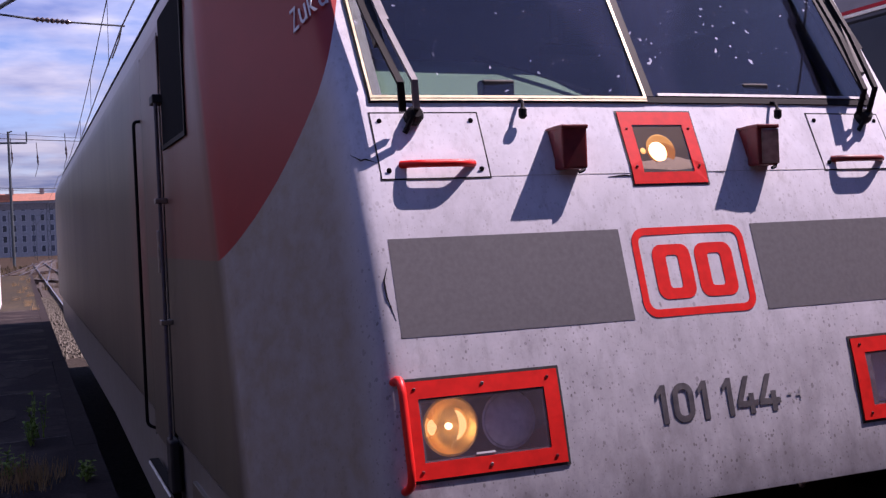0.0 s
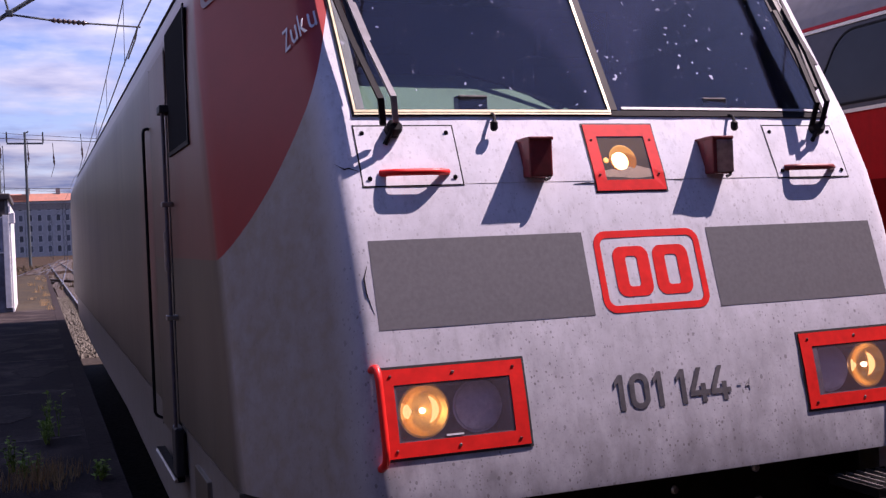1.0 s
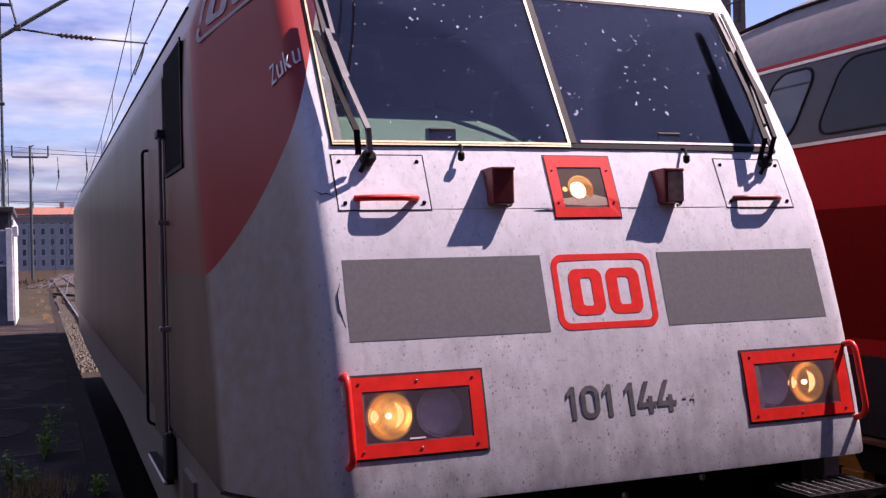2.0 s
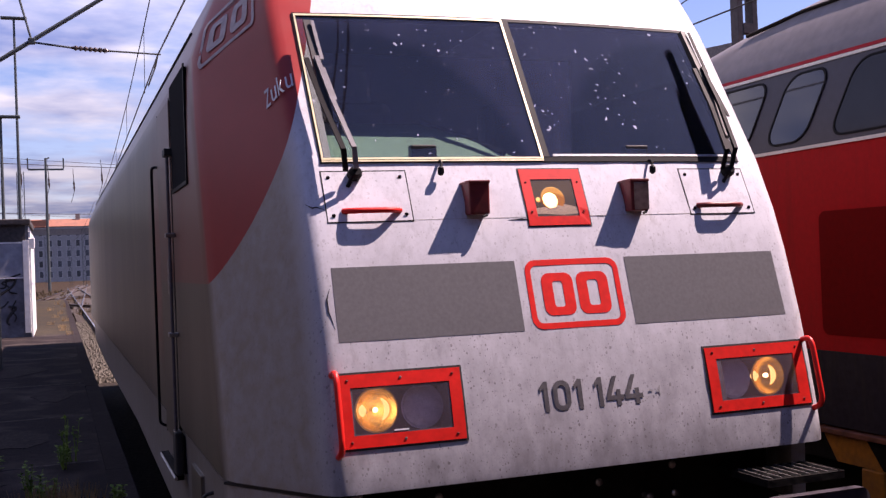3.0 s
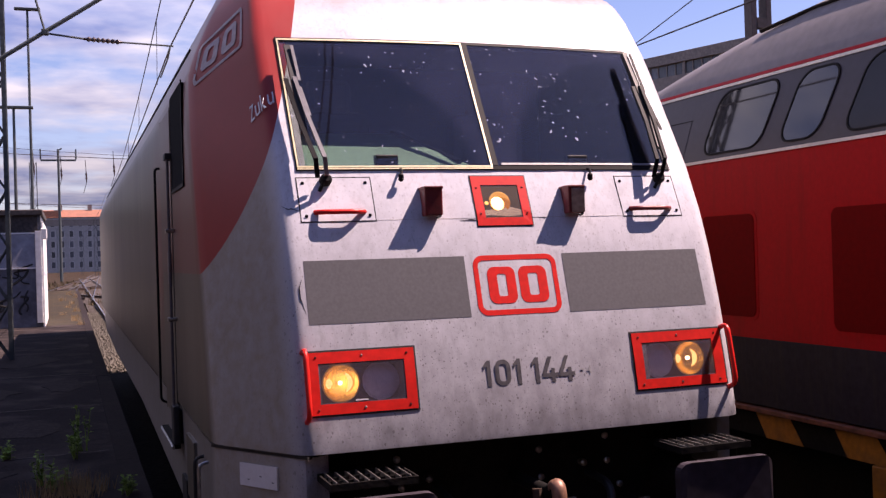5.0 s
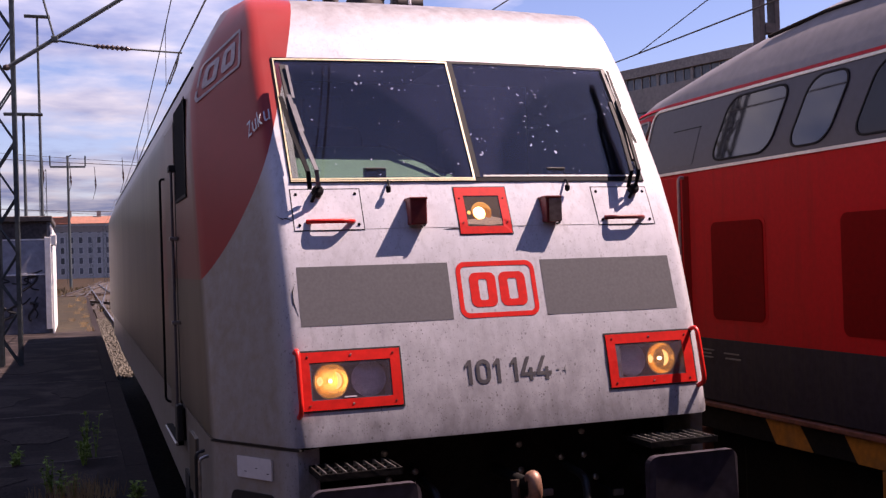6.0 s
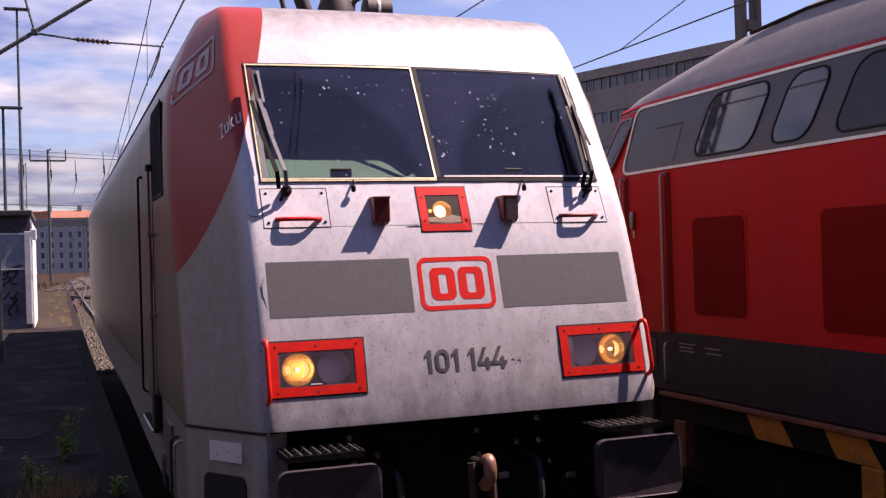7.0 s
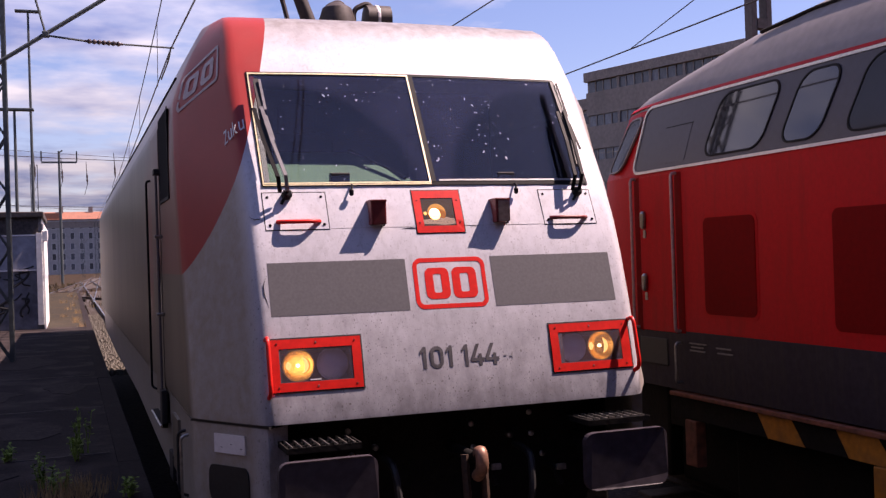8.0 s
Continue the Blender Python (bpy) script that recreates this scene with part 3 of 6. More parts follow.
    tagged(part("wall_south", box((-9.6, -17.4, -0.3), (30, -17.0, 21)), "wall"), "unseen dark wall added behind the camera to cut sky light", "wall", kind="structure")
    # ballast beside the platform
    stones(0.44, 1.28, 23, 52, 5200)


def build_track(x, y0, y1, turn):
    tr = empty("track", "rusty steel rails on weathered sleepers in ballast", "track", kind="structure", m=pose(x, y0, 0, 0, 0, turn))
    prof = [(-0.036, 0), (0.036, 0), (0.036, -0.045), (0.010, -0.06), (0.010, -0.14), (0.07, -0.155), (0.07, -0.17), (-0.07, -0.17), (-0.07, -0.155), (-0.010, -0.14), (-0.010, -0.06), (-0.036, -0.045)]
    for s in (-1, 1):
        bm = bmesh.new()
        a = [bm.verts.new((s * 0.7525 + u, 0, w)) for u, w in prof]
        b = [bm.verts.new((s * 0.7525 + u, y1 - y0, w)) for u, w in prof]
        for i in range(len(prof)):
            j = (i + 1) % len(prof)
            bm.faces.new((a[i], a[j], b[j], b[i]))
        bm.faces.new(a); bm.faces.new(b)
        rail = part("rail", bm, "rail", tr)
        part("rail_head", box((s * 0.7525 - 0.028, 0, 0.0015), (s * 0.7525 + 0.028, y1 - y0, 0.004)), "railtop", rail, "polished running surface")
    me = None
    count = min(int((y1 - y0) / 0.62), 250)
    for i in range(count):
        if me is None:
            ob = part("sleeper", box((-1.3, -0.13, -0.33), (1.3, 0.13, -0.172), bevel=0.015), "sleeper", tr)
            me = ob.data
        else:
            ob = new("sleeper", me); ob.parent = tr
        ob.matrix_basis = pose(0, 0.3 + i * 0.62, 0)


def stones(x0, x1, y0, y1, count):
    """Loose ballast, one joined mass."""
    rng = random.Random(11)
    verts, faces = [], []
    for _ in range(count):
        c = Vector((rng.uniform(x0, x1), rng.uniform(y0, y1), -0.22 + rng.uniform(0, 0.07)))
        s = rng.uniform(0.03, 0.07)
        k = len(verts)
        for d in ((1, 0, 0), (-1, 0, 0), (0, 1, 0), (0, -1, 0), (0, 0, 1), (0, 0, -1)):
            verts.append(c + Vector([q * s * rng.uniform(0.6, 1.2) + rng.uniform(-0.3, 0.3) * s for q in d]))
        for f in ((0, 2, 4), (2, 1, 4), (1, 3, 4), (3, 0, 4), (2, 0, 5), (1, 2, 5), (3, 1, 5), (0, 3, 5)):
            faces.append([k + q for q in f])
    me = bpy.data.meshes.new("ballast")
    me.from_pydata(verts, [], faces)
    me.materials.append(M["stone"])
    tagged(new("ballast", me), "loose crushed-stone ballast beside the rails", "gravel", kind="stuff")


build_setting()

# ---------------- silver locomotive ----------------
# plan of the body level by level: nose depth, half widths, corner line
NOSE = [(1.275, 0.0), (1.42, 0.022), (1.60, 0.058), (1.86, 0.125), (2.15, 0.213), (2.35, 0.285), (2.60, 0.405), (3.31, 0.85), (3.42, 0.925), (3.54, 1.01), (3.64, 1.10), (3.70, 1.18), (3.75, 1.29), (3.79, 1.46), (3.82, 1.72), (3.85, 2.2), (3.88, 3.0)]
BULGE = [(1.275, 0.01), (2.15, 0.02), (2.60, 0.04), (3.31, 0.075), (3.9, 0.06)]
FRONT_W = [(1.275, 1.137), (2.1, 1.15), (3.31, 1.15), (3.64, 1.13), (3.75, 1.11), (3.79, 1.08), (3.82, 1.0), (3.85, 0.8), (3.88, 0.45)]
SIDE_W = [(1.275, 1.475), (3.0, 1.475), (3.18, 1.462), (3.30, 1.42), (3.5, 1.33), (3.64, 1.262), (3.75, 1.205), (3.79, 1.165), (3.82, 1.10), (3.85, 0.95), (3.88, 0.6)]
CORNER = [(1.275, 0.53), (3.31, 1.31), (3.54, 1.43), (3.75, 1.66), (3.82, 2.0), (3.88, 3.2)]
LENGTH = 18.5


def nose_y(x, z):
    return lerp_table(NOSE, z) - lerp_table(BULGE, z) * max(0.0, 1 - (x / 1.1) ** 2)


def on_front(x, z, d):
    """A point of the front at (x, z), d in front of the paint."""
    p = Vector((x, nose_y(x, z), z))
    e = 0.02
    tx = Vector((2 * e, nose_y(x + e, z) - nose_y(x - e, z), 0))
    tz = Vector((0, nose_y(x, z + e) - nose_y(x, z - e), 2 * e))
    return p + tx.cross(tz).normalized() * d


def corner_pt(u, z, s=-1):
    xf, xb = lerp_table(FRONT_W, z), lerp_table(SIDE_W, z)
    return Vector((s * (xf + (xb - xf) * u), nose_y(xf, z) * (1 - u) + lerp_table(CORNER, z) * u, z))


def on_corner(u, z, d, s=-1):
    """A point of the slanting cab corner: u from the front (0) to the flank (1)."""
    e = 0.02
    t1, t2 = corner_pt(u + e, z, s) - corner_pt(u - e, z, s), corner_pt(u, z + e, s) - corner_pt(u, z - e, s)
    n = t1.cross(t2).normalized()
    if n.x * s < 0:
        n = -n
    return corner_pt(u, z, s) + n * d


def ring(z):
    """Half outline at one level, from the nose's middle round to the tail's middle."""
    xf, xb, yc = lerp_table(FRONT_W, z), lerp_table(SIDE_W, z), lerp_table(CORNER, z)
    k = xf / 1.145
    pts = [(x * k, nose_y(x * k, z)) for x in (0, 0.35, 0.645, 1.0, 1.05)]
    a, b, c = Vector((xf - 0.05 * k, nose_y(xf - 0.05 * k, z))), Vector((xf, nose_y(xf, z))), Vector((xf + (xb - xf) * 0.12, nose_y(xf, z) * 0.88 + yc * 0.12))
    for i in range(5):
        t = i / 4
        pts.append(tuple(a * (1 - t) ** 2 + b * 2 * t * (1 - t) + c * t * t))
    a, b, c = Vector((xf + (xb - xf) * 0.88, nose_y(xf, z) * 0.12 + yc * 0.88)), Vector((xb, yc)), Vector((xb, yc + 0.12))
    for i in range(4):
        t = i / 3
        pts.append(tuple(a * (1 - t) ** 2 + b * 2 * t * (1 - t) + c * t * t))
    tail = LENGTH - 0.06 * lerp_table(NOSE, z)
    pts += [(xb, 6.0), (xb, 12.0), (xb, tail - 0.06), (xb - 0.05, tail), (0, tail)]
    return pts


def build_body(loco):
    levels = [1.275, 1.30, 1.40, 1.495, 1.67, 1.76, 1.86, 2.0, 2.15, 2.35, 2.50, 2.60, 2.85, 3.1, 3.18, 3.24, 3.31, 3.36, 3.42, 3.48, 3.54, 3.59, 3.64, 3.67, 3.70, 3.725, 3.75, 3.77, 3.79, 3.805, 3.82, 3.835, 3.85, 3.865, 3.88]
    bm = bmesh.new()
    rows = []
    for z in levels:
        half = ring(z)
        if z == 1.275:
            half = [(x * 0.998, y + 0.002) for x, y in half]
        row = [bm.verts.new((x, y, z)) for x, y in half]
        row += [bm.verts.new((-x, y, z)) for x, y in half[-2:0:-1]]
        rows.append(row)
    n = len(rows[0])
    for a, b, z in zip(rows, rows[1:], levels):
        for i in range(n):
            j = (i + 1) % n
            glazed = 2.59 < z < 3.30 and (i < 3 or i >= n - 3)
            lamp = 1.49 < z < 1.66 and (i in (2, 3) or i in (n - 4, n - 3))
            if not glazed and not lamp:
                bm.faces.new((a[i], a[j], b[j], b[i]))
    bm.faces.new(rows[0]); bm.faces.new(rows[-1])
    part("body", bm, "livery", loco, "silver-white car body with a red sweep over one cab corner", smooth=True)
    # skirt below the body line: flanks and cab corners only
    for s in (-1, 1):
        bm = bmesh.new()
        half = [p for p in ring(1.275) if p[0] > 1.12][:-2]
        half = [(1.07, 0.05), *half, (1.43, LENGTH)] if s < 0 else [p for p in half if p[0] > 1.3] + [(1.43, LENGTH)]
        lo = [bm.verts.new((s * x * 0.985, y + 0.02, 0.62 if y < 3.2 else 0.80)) for x, y in half]
        hi = [bm.verts.new((s * x * 0.992, y + 0.012, 1.255)) for x, y in half]
        lo2 = [bm.verts.new((s * (x * 0.985 - 0.05), y + 0.05, 0.62 if y < 3.2 else 0.80)) for x, y in half]
        hi2 = [bm.verts.new((s * (x * 0.985 - 0.05), y + 0.05, 1.255)) for x, y in half]
        for a, b in ((lo, hi), (hi, hi2), (hi2, lo2), (lo2, lo)):
            for i in range(len(half) - 1):
                bm.faces.new((a[i], a[i + 1], b[i + 1], b[i]))
        for i in (0, -1):
            bm.faces.new((lo[i], hi[i], hi2[i], lo2[i]))
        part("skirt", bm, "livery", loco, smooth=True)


def front_strip(name, outline, hole, d0, d1, mat, parent, label=""):
    return part(name, warp(slab(outline, d0, d1, hole), on_front), mat, parent, label)


def sub_rect(x0, x1, z0, z1, n=8):
    """Rectangle outline with many points, so that it can follow the bulge."""
    out = [(x0 + (x1 - x0) * i / n, z0) for i in range(n)] + [(x1, z0 + (z1 - z0) * i / n) for i in range(n)]
    return out + [(x1 + (x0 - x1) * i / n, z1) for i in range(n)] + [(x0, z1 + (z0 - z1) * i / n) for i in range(n)]


def grid_plate(x0, x1, z0, z1, d, nx=10, nz=4, fn=on_front, base=0.0):
    """A thin plate that follows the paint."""
    bm = bmesh.new()
    g = [[[bm.verts.new(fn(x0 + (x1 - x0) * i / nx, z0 + (z1 - z0) * j / nz, k)) for i in range(nx + 1)] for j in range(nz + 1)] for k in (base, d)]
    for j in range(nz):
        for i in range(nx):
            for k in (0, 1):
                bm.faces.new((g[k][j][i], g[k][j][i + 1], g[k][j + 1][i + 1], g[k][j + 1][i]))
    for j in range(nz):
        for i in (0, nx):
            bm.faces.new((g[0][j][i], g[0][j + 1][i], g[1][j + 1][i], g[1][j][i]))
    for i in range(nx):
        for j in (0, nz):
            bm.faces.new((g[0][j][i], g[0][j][i + 1], g[1][j][i + 1], g[1][j][i]))
    return bm


def front_tube(pts, r, rad=0.03, seg=10):
    return tube([on_front(*p) for p in rounded(pts, rad)], r, seg)


def build_windscreen(loco):
    bm = slab(sub_rect(-1.054, 1.020, 2.578, 3.314), -0.03, 0.006, sub_rect(-1.036, 0.996, 2.598, 3.298))
    screen = part("windscreen", warp(bm, on_front), "frame", loco, "black rubber surround of the two-pane windscreen")
    for x0, x1 in ((-1.038, -0.042), (-0.010, 0.998)):
        pane = part("pane", grid_plate(x0, x1, 2.596, 3.300, 0.0035, 6, 5, base=0.0005), "windscreen", screen, "dirty tinted glass with insect splashes", smooth=True)
        pane.visible_shadow = False
    part("bead", warp(slab(sub_rect(-1.047, -0.040, 2.590, 3.306), 0.0062, 0.0095, sub_rect(-1.039, -0.050, 2.598, 3.297)), on_front), "trim", screen, "bright cream edging strip")
    part("bead", grid_plate(-1.047, -0.040, 2.581, 2.587, 0.009, 8, 1, base=0.0062), "trim", screen)
    part("sill_strip", grid_plate(0.012, 0.985, 2.602, 2.612, 0.008, 8, 1, base=0.004), "fadedgrey", screen, "pale strip along the foot of the pane")
    part("mullion", grid_plate(-0.039, -0.008, 2.60, 3.30, 0.0075, 2, 8, base=-0.01), "frame", screen)
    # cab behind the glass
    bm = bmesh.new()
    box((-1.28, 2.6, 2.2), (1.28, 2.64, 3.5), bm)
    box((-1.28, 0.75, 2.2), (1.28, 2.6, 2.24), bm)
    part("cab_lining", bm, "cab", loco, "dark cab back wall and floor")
    bm = bmesh.new()
    pr = [(0.47, 2.56), (0.50, 2.605), (0.86, 2.775), (1.22, 2.862), (1.25, 2.83), (1.25, 2.3), (0.52, 2.3)]
    low = [(0.47, 2.55), (0.49, 2.585), (0.52, 2.605), (0.56, 2.628), (0.57, 2.60), (0.57, 2.3), (0.50, 2.3)]
    a, b, c = ([bm.verts.new((x, y, z)) for y, z in q] for x, q in ((-1.06, pr), (-0.30, pr), (-0.10, low)))
    for u, w in ((a, b), (b, c)):
        for i in range(len(pr)):
            j = (i + 1) % len(pr)
            bm.faces.new((u[i], u[j], w[j], w[i]))
    bm.faces.new(a); bm.faces.new(c)
    part("driver_desk", bm, "desk", loco, "green-grey desk top behind the windscreen")
    part("desk_rail", tube([(-0.33, 1.16, 2.868), (-0.14, 0.56, 2.640)], 0.014, 6), "frame", loco, "dark edge bar of the desk")
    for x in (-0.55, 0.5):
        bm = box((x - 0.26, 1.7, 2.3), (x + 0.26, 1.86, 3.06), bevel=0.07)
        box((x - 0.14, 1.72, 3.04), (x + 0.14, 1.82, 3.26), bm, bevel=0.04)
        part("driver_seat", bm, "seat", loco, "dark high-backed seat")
    for x in (-0.588, 0.466):
        part("screen_box", box((x - 0.058, nose_y(x, 2.63) + 0.005, 2.600), (x + 0.058, nose_y(x, 2.63) + 0.06, 2.660), bevel=0.006), "black", loco, "small black box behind the pane")


def flat_bar(pts, half, thick):
    """A flat bar lying over the front along (x, z, d) points, widened in x."""
    bm = bmesh.new()
    rows = [[bm.verts.new(on_front(x + e, z, d + k)) for e, k in ((-half, 0), (half, 0), (half, thick), (-half, thick))] for x, z, d in pts]
    for a, b in zip(rows, rows[1:]):
        for i in range(4):
            bm.faces.new((a[i], a[(i + 1) % 4], b[(i + 1) % 4], b[i]))
    bm.faces.new(rows[0]); bm.faces.new(rows[-1])
    return bm


def build_wiper(loco, base, elbow, tip, blade):
    lightarm = base[0] < 0
    knee = (base[0] * 0.85 + elbow[0] * 0.15, base[1] + 0.06, 0.105)
    w = part("wiper", flat_bar([base, knee, elbow, tip], 0.010, 0.014), "wipergrey" if lightarm else "frame", loco, "worn grey windscreen wiper" if lightarm else "black windscreen wiper")
    part("rod", flat_bar([(x - 0.042, z, d - 0.012) for x, z, d in (base, knee, elbow, tip)], 0.011, 0.012), "frame", w)
    a, c = blade
    part("blade", flat_bar([a, ((a[0] + c[0]) / 2, (a[1] + c[1]) / 2, a[2] + 0.008), c], 0.015, 0.026), "black", w, "rubber blade")
    zs = [a[1] + (c[1] - a[1]) * f for f in (0.16, 0.48, 0.56, 0.97)]
    for z0, z1, dx in ((zs[0], zs[1], 0.012), (zs[2], zs[3], -0.004)):
        f0, f1 = (z0 - a[1]) / (c[1] - a[1]), (z1 - a[1]) / (c[1] - a[1])
        part("blade_back", flat_bar([(a[0] + (c[0] - a[0]) * f0 + 0.028 + dx, z0, a[2] + 0.034), (a[0] + (c[0] - a[0]) * f1 + 0.020, z1, a[2] + 0.034)], 0.0075, 0.006), "wipergrey" if lightarm else "frame", w, "light metal blade back" if lightarm else "")
    part("pivot", lathe([(0.03, -0.005), (0.03, 0.03), (0.018, 0.05)], 14, centre=(0, 0, 0)), "frame", w, m=Matrix.Translation(on_front(base[0], base[1], 0.0)) @ pose(0, 0, 0, 180 - 18, 0, 0))
    part("pivot_stem", tube([on_front(base[0] - 0.035, base[1] - 0.05, 0.0), on_front(base[0], base[1], base[2])], 0.009, 6), "frame", w)


def build_head_lamp(loco, s):
    """Red-framed lamp unit sunk into the nose: a lit lamp on the outside, a dark one within."""
    lo, hi = (-1.092, -0.590) if s < 0 else (0.570, 1.098)
    z0, z1 = 1.446, 1.723
    a, c = (-1.047, -0.640) if s < 0 else (0.622, 1.040)
    outer, inner = sub_rect(lo, hi, z0, z1, 4), sub_rect(a, c, z0 + 0.047, z1 - 0.050, 4)
    lamp = front_strip("head_lamp", outer, inner, -0.003, 0.005, "red", loco, "red-painted lamp frame with a lit headlight")
    front_strip("gasket", sub_rect(lo - 0.009, hi + 0.009, z0 - 0.009, z1 + 0.009, 4), sub_rect(lo - 0.001, hi + 0.001, z0 - 0.001, z1 + 0.001, 4), -0.002, 0.0022, "black", lamp)
    h0, h1 = sorted((s * 0.648, s * 1.040))
    front_strip("bezel", sub_rect(min(a, h0) - 0.004, max(c, h1) + 0.004, z0 + 0.042, z1 - 0.042, 4), sub_rect(h0, h1, 1.497, 1.668, 4), -0.001, 0.0018, "housing", lamp, "dark rim behind the lamp glass")
    # open bucket behind the frame
    bm = bmesh.new()
    mouth, back = [(h0, 1.496), (h1, 1.496), (h1, 1.669), (h0, 1.669)], []
    front = [bm.verts.new(on_front(x, z, -0.001)) for x, z in mouth]
    back = [bm.verts.new(on_front(x, z, -0.13)) for x, z in mouth]
    for i in range(4):
        bm.faces.new((front[i], front[(i + 1) % 4], back[(i + 1) % 4], back[i]))
    bm.faces.new(back)
    part("housing", bm, "housing", lamp, "dark lamp bucket")
    for xo, lit in ((0.933, True), (0.742, False)):
        m = Matrix.Translation(on_front(s * xo, 1.588, -0.060)) @ pose(0, 0, 0, -6, 0, 0)
        shell = [(0.012, 0.066), (0.06, 0.045), (0.090, 0.0), (0.083, -0.002), (0.074, 0.014), (0.062, 0.028), (0.045, 0.042), (0.025, 0.052), (0.004, 0.057)]
        bowl = part("reflector", lathe(shell, 32), "glow" if lit else "frost", lamp, "glowing warm reflector" if lit else "unlit frosted reflector", smooth=True, m=m)
        if lit:
            part("bulb", lathe([(0.003, 0.030), (0.008, 0.027), (0.0105, 0.018), (0.009, 0.009), (0.003, 0.005)], 16), "bulb", bowl, "bright bulb", smooth=True)
            # lobes of reflected bulb light, modelled as glowing shapes
            for mid, wide, thick in ((180, 52, 0.017), (0, 110, 0.010)):
                qs = [radians(mid - wide / 2 + wide * i / 10) for i in range(11)]
                part("light_lobe", tube([(0.052 * math.cos(q), 0.030, 0.052 * math.sin(q)) for q in qs], [0.002 + thick * math.sin(math.pi * i / 10) for i in range(11)], 8), "flare", bowl, "glowing shape for a lobe of reflected bulb light", smooth=True)
        else:
            part("lens", lathe([(0.080, 0.004), (0.081, -0.004), (0.055, -0.014), (0.02, -0.018), (0.003, -0.0185)], 28), "frost", bowl, "frosted lens", smooth=True)
    pane = part("glass", grid_plate(a - 0.004, c + 0.004, z0 + 0.043, z1 - 0.046, 0.0036, 3, 2, base=0.0026), "pane_clear", lamp)
    pane.visible_shadow = False
    for fx in (0.07, 0.5, 0.93):
        for z in (z0 + 0.022, z1 - 0.022):
            part("screw", lathe([(0.0055, 0.0), (0.0055, -0.002), (0.004, -0.003)], 8), "steel" if fx == 0.5 else "darkred", lamp, m=Matrix.Translation(on_front(lo + (hi - lo) * fx, z, 0.005)))
    if s < 0:
        part("marking", grid_plate(-0.885, -0.825, z0 + 0.054, z0 + 0.060, 0.0046, 2, 1, base=0.0037), "plate", lamp)
    # guard bar on the outside
    xg = s * 1.112
    part("guard_bar", front_tube([(xg, z1 + 0.004, -0.01), (xg, z1 + 0.008, 0.065), (xg, z0 - 0.010, 0.065), (xg, z0 - 0.025, -0.01)], 0.0125, 0.05), "red", lamp, "bent red tube", smooth=True)


def build_top_lamp(loco):
    x0, x1, z0, z1, w = -0.176, 0.120, 2.290, 2.543, 0.046
    lamp = front_strip("top_lamp", sub_rect(x0, x1, z0, z1, 4), sub_rect(x0 + w, x1 - w, z0 + w * 0.85, z1 - w, 4), -0.003, 0.004, "red", loco, "red square frame with the lit upper headlight")
    front_strip("gasket", sub_rect(x0 - 0.006, x1 + 0.006, z0 - 0.006, z1 + 0.006, 4), sub_rect(x0 - 0.001, x1 + 0.001, z0 - 0.001, z1 + 0.001, 4), -0.002, 0.0015, "black", lamp)
    part("housing", grid_plate(x0 + w - 0.004, x1 - w + 0.004, z0 + 0.036, z1 - 0.04, 0.0008, 3, 2, base=-0.002), "lampback", lamp)
    m = Matrix.Translation(on_front(-0.040, 2.408, 0.0008)) @ pose(0, 0, 0, -20, 0, 0) @ Matrix.Diagonal((1, 0.10, 1, 1))
    bowl = part("reflector", lathe([(0.058, 0.0), (0.058, -0.012), (0.054, -0.016), (0.045, -0.012), (0.02, -0.005), (0.004, -0.003)], 26), "dimglow", lamp, "glowing warm reflector", smooth=True, m=m)
    part("bulb", lathe([(0.003, -0.004), (0.022, -0.008), (0.036, -0.014), (0.026, -0.019), (0.002, -0.022)], 18, centre=(-0.014, 0, -0.008)), "bulb", bowl, "bright bulb", smooth=True)
    # reflected glint modelled as a small glowing bead
    part("side_glint", lathe([(0.003, -0.004), (0.012, -0.010), (0.008, -0.016), (0.002, -0.018)], 12, centre=(-0.072, 0, -0.004)), "flare", bowl, "glowing bead for a reflected glint", smooth=True)
    pane = part("glass", grid_plate(x0 + w - 0.005, x1 - w + 0.005, z0 + 0.036, z1 - 0.041, 0.0032, 2, 2, base=0.0026), "pane_thin", lamp)
    pane.visible_shadow = False
    for x in (x0 + 0.022, x1 - 0.022):
        for z in (z0 + 0.06, z1 - 0.06):
            part("screw", lathe([(0.005, 0.0), (0.005, -0.002), (0.003, -0.003)], 8), "darkred", lamp, m=Matrix.Translation(on_front(x, z, 0.004)))


